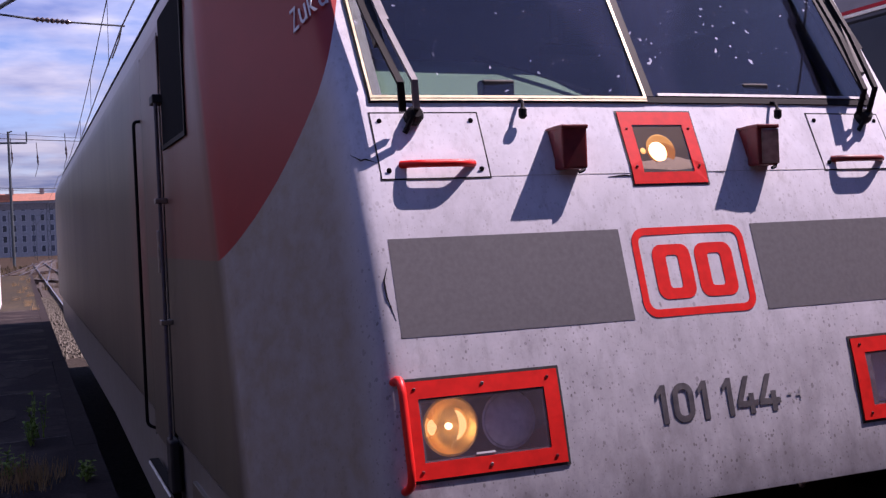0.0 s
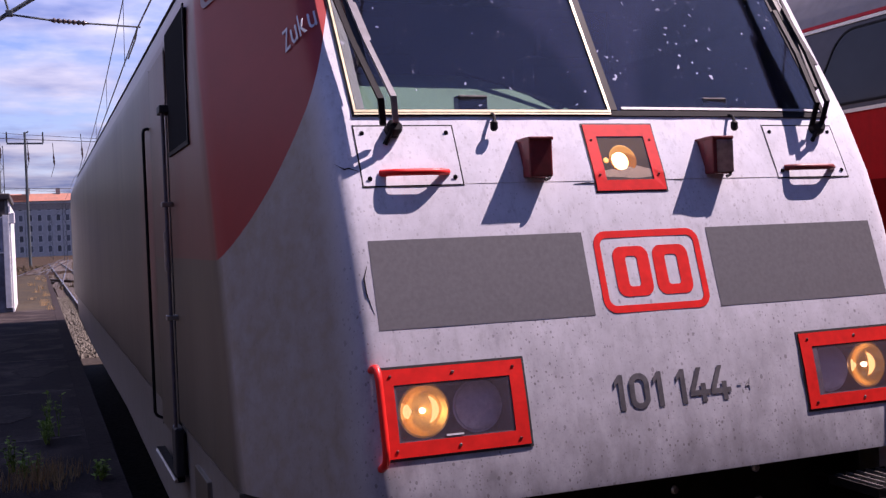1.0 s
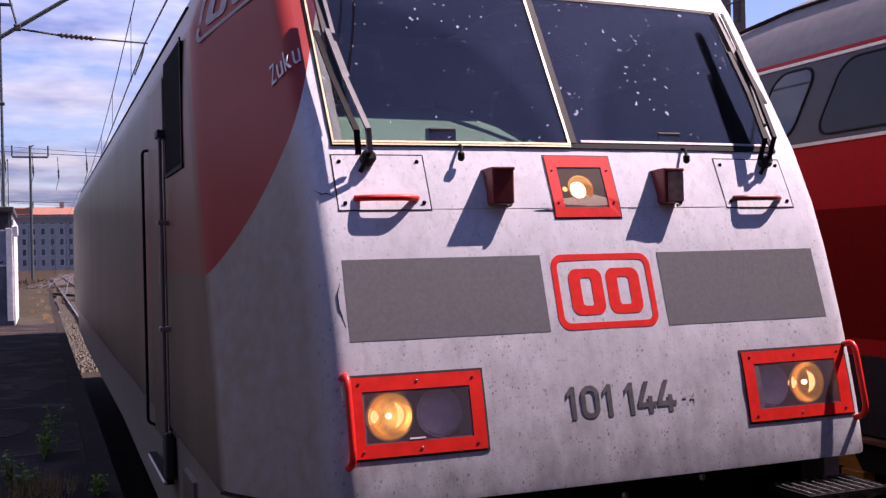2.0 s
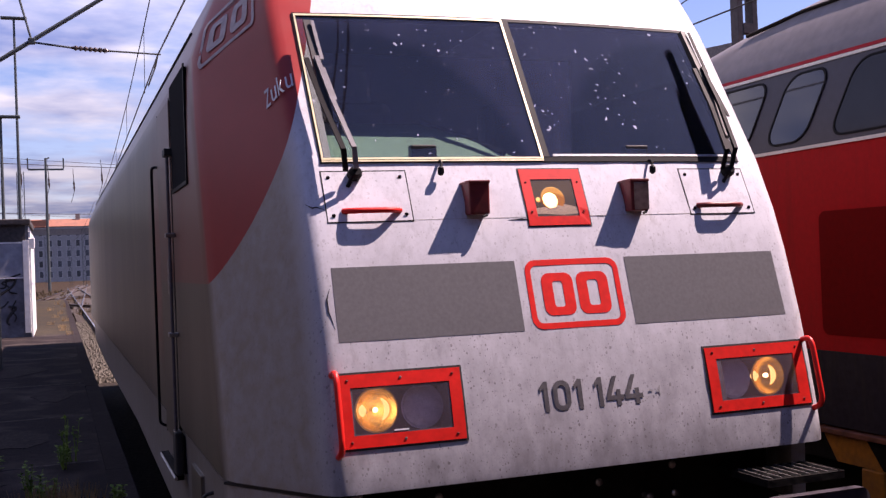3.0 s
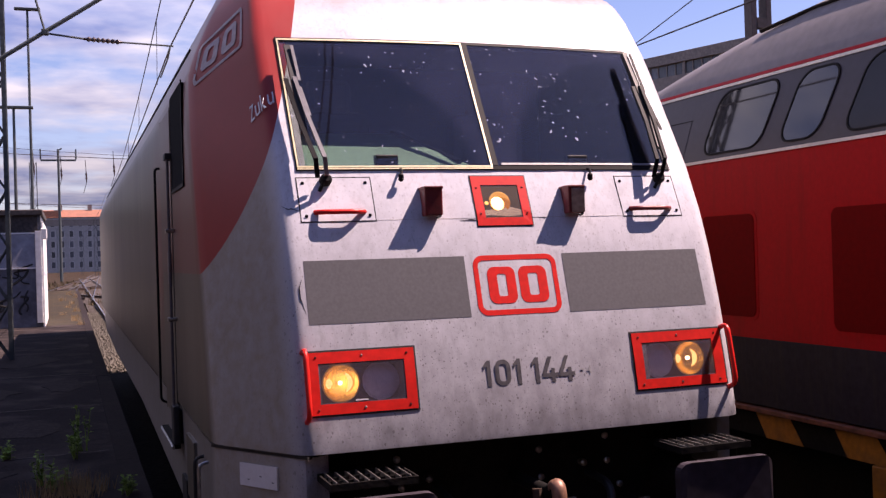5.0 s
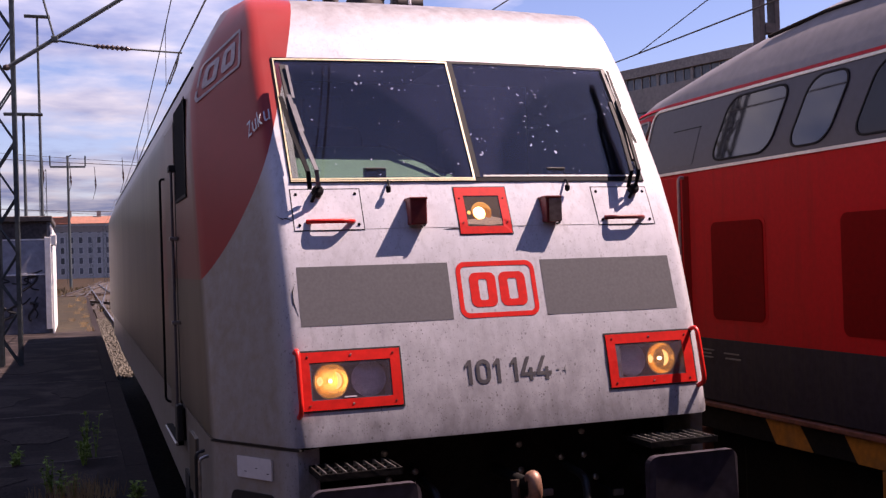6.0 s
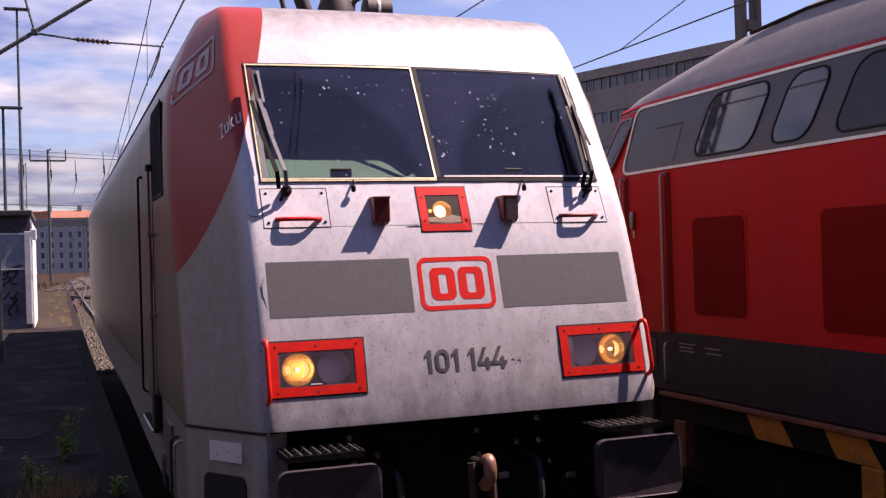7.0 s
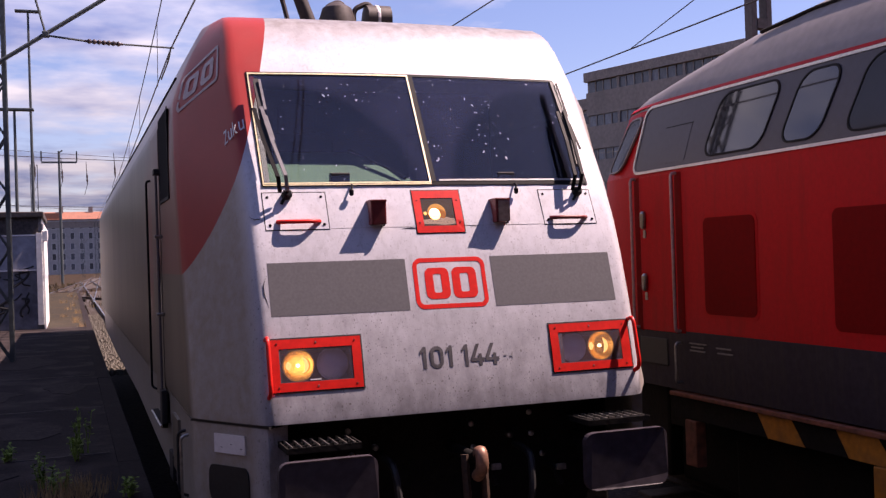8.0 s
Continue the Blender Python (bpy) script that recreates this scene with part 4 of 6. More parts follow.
def build_front_fittings(loco):
    for lo, hi in ((-1.071, -0.277), (0.252, 1.051)):
        part("grey_panel", grid_plate(lo, hi, 1.849, 2.142, 0.0009, 12, 4, base=0.0001), "grey", loco, "plain dark grey rectangle on the nose")
    # emblem: a round-cornered frame with two blocks
    logo = front_strip("emblem", round_rect(-0.236, 0.211, 1.850, 2.142, 0.05), round_rect(-0.211, 0.186, 1.875, 2.117, 0.028), 0.0001, 0.0012, "red", loco, "red emblem frame with two red blocks")
    for lo, hi in ((-0.168, -0.020), (-0.002, 0.150)):
        front_strip("block", round_rect(lo, hi, 1.905, 2.084, 0.036), round_rect(lo + 0.050, hi - 0.050, 1.940, 2.049, 0.012), 0.0001, 0.0012, "red", logo)
    k = 0.122
    for ch, xa, xb in (("1", -0.250, -0.213), ("0", -0.190, -0.111), ("1", -0.093, -0.056), ("1", 0.003, 0.040), ("4", 0.056, 0.140), ("4", 0.145, 0.231)):
        w = xb - xa
        if ch == "1":
            bm = slab([(w, 0), (w, k), (w - 0.017, k), (0, k - 0.022), (0, k - 0.042), (w - 0.020, k - 0.026), (w - 0.020, 0)], 0.0001, 0.0010)
        elif ch == "0":
            bm = slab(round_rect(0, w, 0, k, w * 0.46, 7), 0.0001, 0.0010, round_rect(0.020, w - 0.020, 0.020, k - 0.020, w * 0.22, 7))
        else:
            bm = slab([(w * 0.44, k), (w * 0.68, k), (0.022, 0.043), (w * 0.56, 0.043), (w * 0.56, 0.066), (w * 0.80, 0.066), (w * 0.80, 0.043), (w, 0.043), (w, 0.024), (w * 0.80, 0.024), (w * 0.80, 0), (w * 0.56, 0), (w * 0.56, 0.024), (0, 0.024), (0, 0.043)], 0.0001, 0.0010)
        for v in bm.verts:
            v.co.y += 1.517
            v.co.x += xa
        part("digit", warp(bm, on_front), "digitgrey", loco, "dark grey painted numeral")
    for ch, xm, w, h, zb in (("-", 0.272, 0.018, 0.007, 1.563), ("4", 0.309, 0.024, 0.040, 1.545)):
        bm = writing(ch, h, w, 0.0008)
        for v in bm.verts:
            v.co.y += zb
            v.co.x += xm
        part("small_digit", warp(bm, on_front), "fadedgrey", loco, "small faded numeral")
    # hatch plates with grab handles
    for s in (-1, 1):
        lo, hi = (-1.057, -0.699) if s < 0 else (0.657, 1.014)
        z0, z1 = 2.328, 2.540
        hatch = part("hatch", grid_plate(lo, hi, z0, z1, 0.0018, 6, 3, base=-0.002), "livery", loco, "bolted white hatch plate under the windscreen")
        front_strip("joint", sub_rect(lo - 0.005, hi + 0.005, z0 - 0.005, z1 + 0.005, 4), sub_rect(lo, hi, z0, z1, 4), 0.0, 0.0015, "frame", hatch)
        for x in (lo + 0.025, hi - 0.025):
            for z in (z0 + 0.025, z1 - 0.025):
                part("bolt", lathe([(0.0085, 0.0), (0.0085, -0.003), (0.005, -0.004)], 8), "frame", hatch, m=Matrix.Translation(on_front(x, z, 0.002)))
        ha, hb, hz = (-0.990, -0.748, 2.372) if s < 0 else (0.700, 0.950, 2.366)
        hp = [on_front(ha, hz, 0), on_front(ha + 0.04, hz, 0) + Vector((0, -0.042, 0)), on_front(hb - 0.05, hz, 0) + Vector((0, -0.042, 0)), on_front(hb, hz, 0)]
        part("grab_handle", tube(rounded(hp, 0.03), 0.0125, 10), "red" if s < 0 else "darkred", hatch, "worn red grab handle", smooth=True)
    # socket boxes
    for x, mat, word in ((-0.418, "darkred", "dark red"), (0.354, "darkred", "dark red and bare metal")):
        bm = bmesh.new()
        box((-0.046, 2.344, 0), (0.046, 2.482, 0.075), bm, bevel=0.008)
        for v in bm.verts:
            v.co.x += x
            v.co.y = v.co.y
        b = part("cable_socket", warp(bm, lambda u, w, d: Vector((u, (on_front(u, w, 0).y if d < 0.001 else on_front(u, 2.36, 0).y - d * 0.84), w))), mat, loco, word + " cable socket box")
        bm = box((-0.048, 2.474, -0.0), (0.048, 2.488, 0.080), bevel=0.004)
        for v in bm.verts:
            v.co.x += x
        part("lid", warp(bm, lambda u, w, d: Vector((u, (on_front(u, w, 0).y if d < 0.001 else on_front(u, 2.36, 0).y - d * 0.84), w))), "darkred", b)
        part("latch", tube(rounded([on_front(x + 0.03, 2.35, 0.045), on_front(x + 0.034, 2.325, 0.05), on_front(x + 0.012, 2.318, 0.05)], 0.01), 0.006, 6), "frame", b, "small dark latch")
        if x > 0:
            bm = box((-0.030, 2.350, 0.075), (0.045, 2.472, 0.079), bevel=0.0015)
            for v in bm.verts:
                v.co.x += x
            part("worn_face", warp(bm, lambda u, w, d: Vector((u, (on_front(u, w, 0).y if d < 0.001 else on_front(u, 2.36, 0).y - d * 0.84), w))), "steel", b, "paint worn to bare metal")
    for pts in ([(-1.145, 2.405), (-1.115, 2.388), (-1.10, 2.392), (-1.065, 2.380)], [(-1.085, 2.06), (-1.10, 2.02), (-1.098, 1.97), (-1.080, 1.90)], [(-0.27, 2.318), (-0.21, 2.322), (-0.16, 2.317)], [(0.15, 2.33), (0.20, 2.325)]):
        part("paint_crack", tube([on_front(x, z, 0.0005) for x, z in pts], [0.0005] + [0.0024] * (len(pts) - 2) + [0.0005], 5), "under", loco, "dark crack in the paint")
    part("panel_seam", grid_plate(-0.70, 0.655, 2.3285, 2.3305, 0.0008, 16, 1, base=0.0), "grille", loco)
    # washer nozzles
    for x in (-0.551, 0.487):
        nz = part("washer_nozzle", front_tube([(x + 0.016, 2.585, 0.0), (x + 0.018, 2.570, 0.028), (x + 0.004, 2.530, 0.034), (x - 0.004, 2.510, 0.028)], 0.006, 0.02, 8), "frame", loco, "thin black washer hook", smooth=True)
        part("body_knob", lathe([(0.006, -0.02), (0.014, -0.012), (0.014, 0.012), (0.006, 0.02)], 10, "Z"), "frame", nz, m=Matrix.Translation(on_front(x + 0.004, 2.525, 0.032)))
    build_wiper(loco, (-0.920, 2.525, 0.05), (-0.975, 2.80, 0.100), (-1.005, 3.00, 0.105), ((-1.000, 2.72, 0.070), (-1.010, 3.20, 0.070)))
    build_wiper(loco, (0.925, 2.525, 0.04), (0.945, 2.80, 0.105), (0.955, 3.02, 0.09), ((0.945, 2.66, 0.060), (0.945, 3.24, 0.060)))


def build_under(loco):
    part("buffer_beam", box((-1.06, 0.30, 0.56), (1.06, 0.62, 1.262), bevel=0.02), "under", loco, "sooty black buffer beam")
    rng = random.Random(5)
    for s in (-1, 1):
        x = s * 0.87
        buf = part("buffer", lathe([(0.10, 0.32), (0.10, 0.02), (0.078, 0.0), (0.078, -0.27)], 20, centre=(x, 0, 0.97)), "under", loco, "black side buffer", smooth=True)
        bm = slab(round_rect(x - 0.262, x + 0.262, 0.80, 1.125, 0.055), 0.0, 0.045)
        part("buffer_plate", warp(bm, lambda a, b, d: Vector((a, -0.27 - d + 0.03 * ((a - x) / 0.26) ** 2, b))), "buffer", buf, "broad rounded buffer plate with a greasy face")
        step = part("buffer_step", slab(sub_rect(x - 0.2, x + 0.2, -0.205, 0.05, 1), 1.150, 1.182, sub_rect(x - 0.192, x + 0.192, -0.197, 0.042, 1)), "under", loco, "open grating step above the buffer")
        for i in range(8):
            xx = x - 0.168 + i * 0.048
            part("step_bar", box((xx - 0.003, -0.197, 1.150), (xx + 0.003, 0.042, 1.186)), "steel", step)
        for y in (-0.12, -0.04):
            part("step_bar", box((x - 0.192, y - 0.003, 1.150), (x + 0.192, y + 0.003, 1.178)), "under", step)
        part("bracket", box((x - 0.10, -0.10, 1.13), (x + 0.06, 0.33, 1.148), bevel=0.01), "under", step)
        part("hose", tube(rounded([(s * 0.42, 0.30, 1.0), (s * 0.42, 0.05, 0.98), (s * 0.40, 0.0, 0.72), (s * 0.36, 0.12, 0.55)], 0.08), 0.022, 8), "black", loco, "hanging brake hose", smooth=True)
        part("cock", lathe([(0.012, 0.0), (0.018, -0.03), (0.018, -0.06), (0.008, -0.07)], 10, centre=(s * 0.42 - 0.05, 0.30, 1.06)), "steel", loco, "small metal cock")
    # shank coloured near black for its shade; only the end keeps the rust
    hook = part("coupling_hook", tube(rounded([(0, 0.32, 1.02), (0, -0.12, 1.02), (0, -0.20, 1.07), (0, -0.22, 0.98), (0, -0.14, 0.93)], 0.05), 0.034, 10), "under", loco, "coupling hook with its shank darkened for shade", smooth=True)
    part("hook_nose", tube(rounded([(0.0, -0.175, 1.055), (0, -0.215, 1.075), (0, -0.235, 0.985), (0, -0.150, 0.925)], 0.04), 0.036, 10), "hookrust", hook, "rusty worn hook end", smooth=True)
    part("coupling_link", tube(rounded([(-0.055, -0.10, 1.04), (-0.055, -0.13, 0.82), (-0.055, -0.13, 0.6)], 0.05), 0.024, 8), "rail", hook, "rusty screw link", smooth=True)
    part("coupling_link", tube(rounded([(0.055, -0.10, 1.04), (0.055, -0.13, 0.82), (0.055, -0.13, 0.6)], 0.05), 0.024, 8), "rail", hook, "rusty screw link", smooth=True)
    for x, z in ((-0.62, 1.16), (-0.60, 1.02), (0.14, 1.14), (0.15, 1.00), (0.52, 1.18), (0.53, 1.05), (0.60, 0.92)):
        part("bolt_head", lathe([(0.018, 0.0), (0.018, -0.012), (0.010, -0.018)], 8, centre=(x, 0.298, z)), "steel", loco)
    for x, z in ((0.20, 0.90), (0.62, 0.86)):
        c = part("hose_cock", tube(rounded([(x, 0.30, z), (x, 0.16, z), (x + 0.02, 0.12, z - 0.10)], 0.04), 0.02, 8), "under", loco, "brake pipe cock", smooth=True)
        part("lever", box((x - 0.012, 0.10, z - 0.01), (x + 0.05, 0.125, z + 0.025), bevel=0.004), "steel", c)
    for s in (-1, 1):
        for y in (2.3, 5.0, 12.4, 15.1):
            part("wheel", lathe([(0.10, -0.07), (0.60, -0.07), (0.625, -0.05), (0.625, 0.03), (0.65, 0.05), (0.65, 0.075), (0.10, 0.075)], 32, "X", centre=(0, 0, 0)), "under", loco, "steel wheel", m=pose(s * 0.76, y, 0.63, 0, 0, 0 if s < 0 else 180))
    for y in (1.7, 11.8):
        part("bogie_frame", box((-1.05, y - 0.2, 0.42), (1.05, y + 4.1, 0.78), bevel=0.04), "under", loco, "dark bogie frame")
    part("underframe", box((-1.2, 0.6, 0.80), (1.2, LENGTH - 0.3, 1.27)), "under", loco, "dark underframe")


def build_flank(loco):
    """Cab side: window, door, hand rails, steps, plate and markings on the platform side."""
    X = -1.475
    win = part("side_window", box((X - 0.009, 1.44, 2.60), (X + 0.05, 2.08, 3.17), bevel=0.004), "seat", loco, "dark recessed cab window")
    part("window_frame", box((X - 0.008, 1.41, 2.58), (X - 0.001, 1.44, 3.18)), "frame", win)
    part("window_sill", box((X - 0.010, 1.40, 2.580), (X - 0.001, 2.10, 2.60)), "frame", win)
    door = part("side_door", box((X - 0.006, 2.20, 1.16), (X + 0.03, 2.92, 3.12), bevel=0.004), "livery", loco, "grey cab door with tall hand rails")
    for y in (2.188, 2.932):
        part("door_seal", box((X - 0.004, y - 0.008, 1.15), (X - 0.001, y + 0.008, 3.13)), "black", door)
    part("door_handle", box((X - 0.03, 2.26, 2.02), (X - 0.006, 2.29, 2.22), bevel=0.006), "steel", door)
    for y in (2.07, 3.06):
        r = part("hand_rail", tube(rounded([(X + 0.01, y, 2.82), (X - 0.034, y, 2.82), (X - 0.034, y, 1.18), (X + 0.01, y, 1.16)], 0.03), 0.009, 8), "housing" if y < 2.5 else "frame", loco, "long thin vertical hand rail", smooth=True)
        if y < 2.5:
            part("cap", box((X - 0.05, y - 0.02, 2.79), (X - 0.001, y + 0.10, 2.83), bevel=0.006), "black", r)
            for z in (1.80, 2.35):
                part("stay", box((X - 0.055, y - 0.012, z - 0.012), (X - 0.001, y + 0.05, z + 0.012), bevel=0.004), "steel", r)
    # step openings are flat black sheets: their inner shade put into the colour
    part("step_recess", box((X - 0.004, 2.05, 1.03), (X + 0.03, 2.35, 1.24), bevel=0.01), "black", loco, "black sheet for the shaded step opening")
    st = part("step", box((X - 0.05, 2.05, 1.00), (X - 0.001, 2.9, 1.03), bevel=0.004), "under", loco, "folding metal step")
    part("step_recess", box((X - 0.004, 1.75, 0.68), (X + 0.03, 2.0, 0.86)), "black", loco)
    part("step_bracket", box((X - 0.045, 2.02, 1.03), (X - 0.001, 2.16, 1.27), bevel=0.012), "black", loco, "black bracket at the foot of the hand rail")
    part("foot_bar", tube([(X - 0.05, 2.0, 1.02), (X - 0.05, 2.85, 1.02)], 0.010, 6), "steel", loco, "worn edge bar of the step", smooth=True)
    for y in (0.80, 0.98):
        part("grab_iron", tube(rounded([(X + 0.02, y, 1.14), (X - 0.035, y, 1.13), (X - 0.035, y, 0.76), (X + 0.02, y, 0.74)], 0.03), 0.009, 8), "steel" if y < 0.9 else "black", loco, "short worn grab iron on the skirt", smooth=True)
    part("skirt_flap", box((X - 0.006, 1.28, 0.80), (X + 0.02, 1.66, 1.16), bevel=0.004), "livery", loco, "small flap in the skirt")
    # data plate and the eye in the lower cab corner
    f = lambda u, z, d: on_corner(u, max(z, 1.28), d) + Vector((0.008, 0.01, min(0, z - 1.28)))
    part("data_plate", grid_plate(0.29, 0.69, 1.10, 1.205, 0.006, 4, 2, fn=f, base=-0.02), "plate", loco, "small white data plate with faint print")
    for i in range(3):
        part("print_line", grid_plate(0.32 + 0.13 * i, 0.345 + 0.13 * i, 1.13 + 0.02 * (i % 2), 1.134 + 0.02 * (i % 2), 0.0068, 1, 1, fn=f, base=0.0062), "bandgrey", loco)
    # the corner opening is a black sheet coloured for the shade inside
    bm = warp(slab(round_rect(0.26, 0.78, 0.83, 1.03, 0.06), -0.02, 0.004), f)
    part("jack_hole", bm, "black", loco, "black sheet for the shaded opening in the cab corner")
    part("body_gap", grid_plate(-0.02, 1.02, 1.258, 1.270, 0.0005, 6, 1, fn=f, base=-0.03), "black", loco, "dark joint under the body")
    # ghosted emblem and lettering on the red corner
    g = lambda u, z, d: on_corner(u, z + (0.88 - u) * 0.266, d + 0.004)
    em = part("side_emblem", warp(slab(round_rect(0.20, 0.90, 3.100, 3.352, 0.04), 0.0006, 0.0014, round_rect(0.235, 0.865, 3.118, 3.334, 0.025)), g), "ghost", loco, "faded grey emblem frame with two blocks")
    for lo, hi in ((0.30, 0.52), (0.58, 0.80)):
        part("block", warp(slab(round_rect(lo, hi, 3.150, 3.302, 0.04), 0.0006, 0.0014, round_rect(lo + 0.07, hi - 0.07, 3.185, 3.268, 0.015)), g), "ghost", em)

    def round_corner(a, z, d):
        """a: metres from the front edge, to the flank (minus) or on to the front (plus)."""
        z = z + 0.6 * a
        return on_corner(-a / 0.60, z, d) if a < 0 else on_front(-lerp_table(FRONT_W, z) + a, z, d)
    a0 = -0.115
    for ch, w, h in (("Z", 0.030, 0.082), ("u", 0.034, 0.060), ("k", 0.032, 0.085), ("u", 0.034, 0.060)):
        bm = writing(ch, h, w, 0.002)
        for v in bm.verts:
            v.co.x += a0 + w / 2
            v.co.y += 2.912
            v.co.z += 0.004
        part("letter", warp(bm, round_corner), "plate", loco, "small white letter on the red corner")
        a0 += w + 0.010
    part("roof_edge", tube([(-1.336, 2.2, 3.50), (-1.336, LENGTH - 0.6, 3.50)], 0.009, 8), "frame", loco, "dark rain strip along the roof")


def build_roof(loco):
    base = part("roof_deck", box((-0.75, 2.5, 3.62), (0.75, 4.4, 3.90), bevel=0.02), "roofbrown", loco, "dark roof equipment deck", m=pose(0, 0, 0.12))
    part("main_switch", lathe([(0.16, 3.88), (0.16, 4.02), (0.12, 4.14), (0.04, 4.19)], 18, "Z", centre=(0.02, 2.75, -0.06)), "roofbrown", base, "round black main switch", smooth=True)
    part("transformer", lathe([(0.05, -0.12), (0.12, -0.10), (0.12, 0.10), (0.05, 0.12)], 18, "X", centre=(0.36, 2.75, 4.0)), "roofbrown", base, "black roof cylinder", smooth=True)
    part("band", lathe([(0.1225, -0.012), (0.1245, 0.0), (0.1225, 0.012)], 18, "X", centre=(0.35, 2.75, 4.0)), "plate", base)
    part("pantograph_arm", tube([(-0.16, 2.85, 3.84), (-0.20, 2.85, 4.0), (-0.36, 2.85, 4.45)], [0.07, 0.06, 0.05], 10), "roofbrown", base, "pantograph arm", smooth=True)
    part("thin_rod", tube([(-0.36, 2.75, 3.84), (-0.48, 2.75, 4.35)], 0.02, 8), "roofbrown", base)
    for x in (-0.08, 0.16):
        part("conductor", tube(rounded([(x, 2.75, 3.9), (x, 2.75, 4.08), (x + 0.12, 2.75, 4.14), (x + 0.16, 2.75, 4.10)], 0.05), 0.022, 8), "roofbrown", base, "roof conductor bar", smooth=True)
    for x in (-0.42, 0.42):
        for y in (3.3, 4.2):
            pr = [(0.04, 3.88)] + [(0.075 if i % 2 else 0.045, 3.90 + 0.025 * i) for i in range(7)] + [(0.03, 4.09)]
            part("insulator", lathe(pr, 14, "Z", centre=(x, y, 0)), "porcelain", base, smooth=True)


M["roofbrown"] = material("sooty_brown_roof_gear", (0.035, 0.024, 0.020), 0.6, grain=25, spread=0.4, stain=0.5, stain_colour=(0.07, 0.05, 0.04))
M["grille"] = material("seam_shadow_line", (0.42, 0.41, 0.41), 0.6, grain=30)
M["ghost"] = material("faded_grey_marking", (0.40, 0.32, 0.32), 0.5, grain=30, spread=0.2, stain=0.4, stain_colour=(0.30, 0.14, 0.13), stain_scale=4)
silver = empty("electric_locomotive", "dirty silver-white electric locomotive with red sweep and lit headlights", "locomotive")
build_body(silver)
build_windscreen(silver)
build_head_lamp(silver, -1)
build_head_lamp(silver, 1)
build_top_lamp(silver)
build_front_fittings(silver)
build_under(silver)
build_flank(silver)
build_roof(silver)

# ---------------- red locomotive on the next track ----------------
XR = 4.90           # its flank towards the camera
XRC = XR + 1.475


def red_ring(z, side, front):
    """Half plan at one level: the cab end (far) tapers and is rounded."""
    return [(0, front)] + [(side * k, front - d) for k, d in ((0.373, 0.02), (0.644, 0.10), (0.810, 0.26), (0.919, 0.52), (0.973, 0.85), (1.0, 1.2))] + [(side, 0.0), (side, -8.0)]


def build_red():
    loco = empty("diesel_locomotive", "dark red diesel locomotive with a grey window band", "locomotive", m=pose(XRC, 0, 0))
    FR = [(0.93, 9.60), (1.42, 9.72), (2.2, 9.72), (2.84, 9.68), (3.44, 9.34), (3.56, 9.10), (3.75, 8.3), (3.92, 7.6), (4.05, 6.9), (4.16, 6.2), (4.23, 5.6), (4.26, 5.2)]
    SW = [(0.93, 1.46), (1.42, 1.475), (2.84, 1.475), (3.44, 1.365), (3.56, 1.30), (3.75, 1.19), (3.92, 1.04), (4.05, 0.88), (4.16, 0.66), (4.23, 0.40), (4.26, 0.2)]

    def shell(name, zs, mat, label="", cap=(True, True), grow=0.0):
        bm = bmesh.new()
        rows = []
        for z in zs:
            half = red_ring(z, lerp_table(SW, z) + grow, lerp_table(FR, z) + grow)
            row = [bm.verts.new((-x, y, z)) for x, y in half] + [bm.verts.new((x, y, z)) for x, y in half[:0:-1]]
            rows.append(row)
        n = len(rows[0])
        for a, b in zip(rows, rows[1:]):
            for i in range(n):
                bm.faces.new((a[i], a[(i + 1) % n], b[(i + 1) % n], b[i]))
        if cap[0]:
            bm.faces.new(rows[0])
        if cap[1]:
            bm.faces.new(rows[-1])
        return part(name, bm, mat, loco, label, smooth=True)

    shell("lower_band", [0.93, 1.2, 1.44], "lowgrey", "grimy grey lower band")
    shell("body", [1.441, 1.8, 2.4, 2.82], "bodyred", "glossy dark red flank")
    shell("cab_shell", [2.821, 3.1, 3.42], "bodyred", "red upper body and cab end")
    shell("roof", [3.421, 3.50, 3.56, 3.66, 3.75, 3.84, 3.92, 4.0, 4.05, 4.10, 4.16, 4.20, 4.23, 4.26], "roofgrey", "dull grey rounded roof")
    X = -1.475

    def lean(z):
        return X + 0.11 * max(0.0, z - 2.84) / 0.6

    # cream strips above and below the band, drawn together round its front end
    f = lambda a, b, d: Vector((lean(b) - d, a - 0.22 * (b - 2.83), b))
    rim = lambda g: round_rect(-7.98 - g, 8.44 + g, 2.850 - g, 3.418 + g, 0.09 + g)
    part("trim_strip", warp(slab(rim(0.023), -0.02, 0.014, rim(0.0)), f), "cream", loco, "cream metal strip round the window band")
    shell("roof_fillet", [3.446, 3.472], "bodyred", "red strip under the roof", grow=0.010)
    part("window_band", warp(slab(rim(-0.001), -0.02, 0.005), f), "bandgrey", loco, "grey band with dark windows")
    part("roof_gutter", tube([(-1.10, 7.0, 3.862), (-1.045, 6.4, 3.925), (-1.045, -8, 3.925)], 0.016, 6), "under", loco, "dark gutter along the roof")
    # windows in the band: y from, to
    for y0, y1, dark in ((6.47, 7.24, False), (5.82, 6.26, False), (4.30, 5.58, True), (2.6, 3.9, True)):
        z0, z1 = 2.885, 3.39
        o = round_rect(y0, y1, z0, z1, 0.13)
        i_ = round_rect(y0 + 0.014, y1 - 0.014, z0 + 0.014, z1 - 0.014, 0.12)
        q = lambda a, b, d: Vector((lean(b) - d, a - 0.42 * (b - 3.14), b))
        w = part("window", warp(slab(o, 0.0, 0.014, i_), q), "frame", loco, "rounded window in a dark rubber frame")
        part("pane", warp(slab(i_, 0.0, 0.009), q), "pane" if dark else "sidepane", w)
    # narrow front side window and the cab door

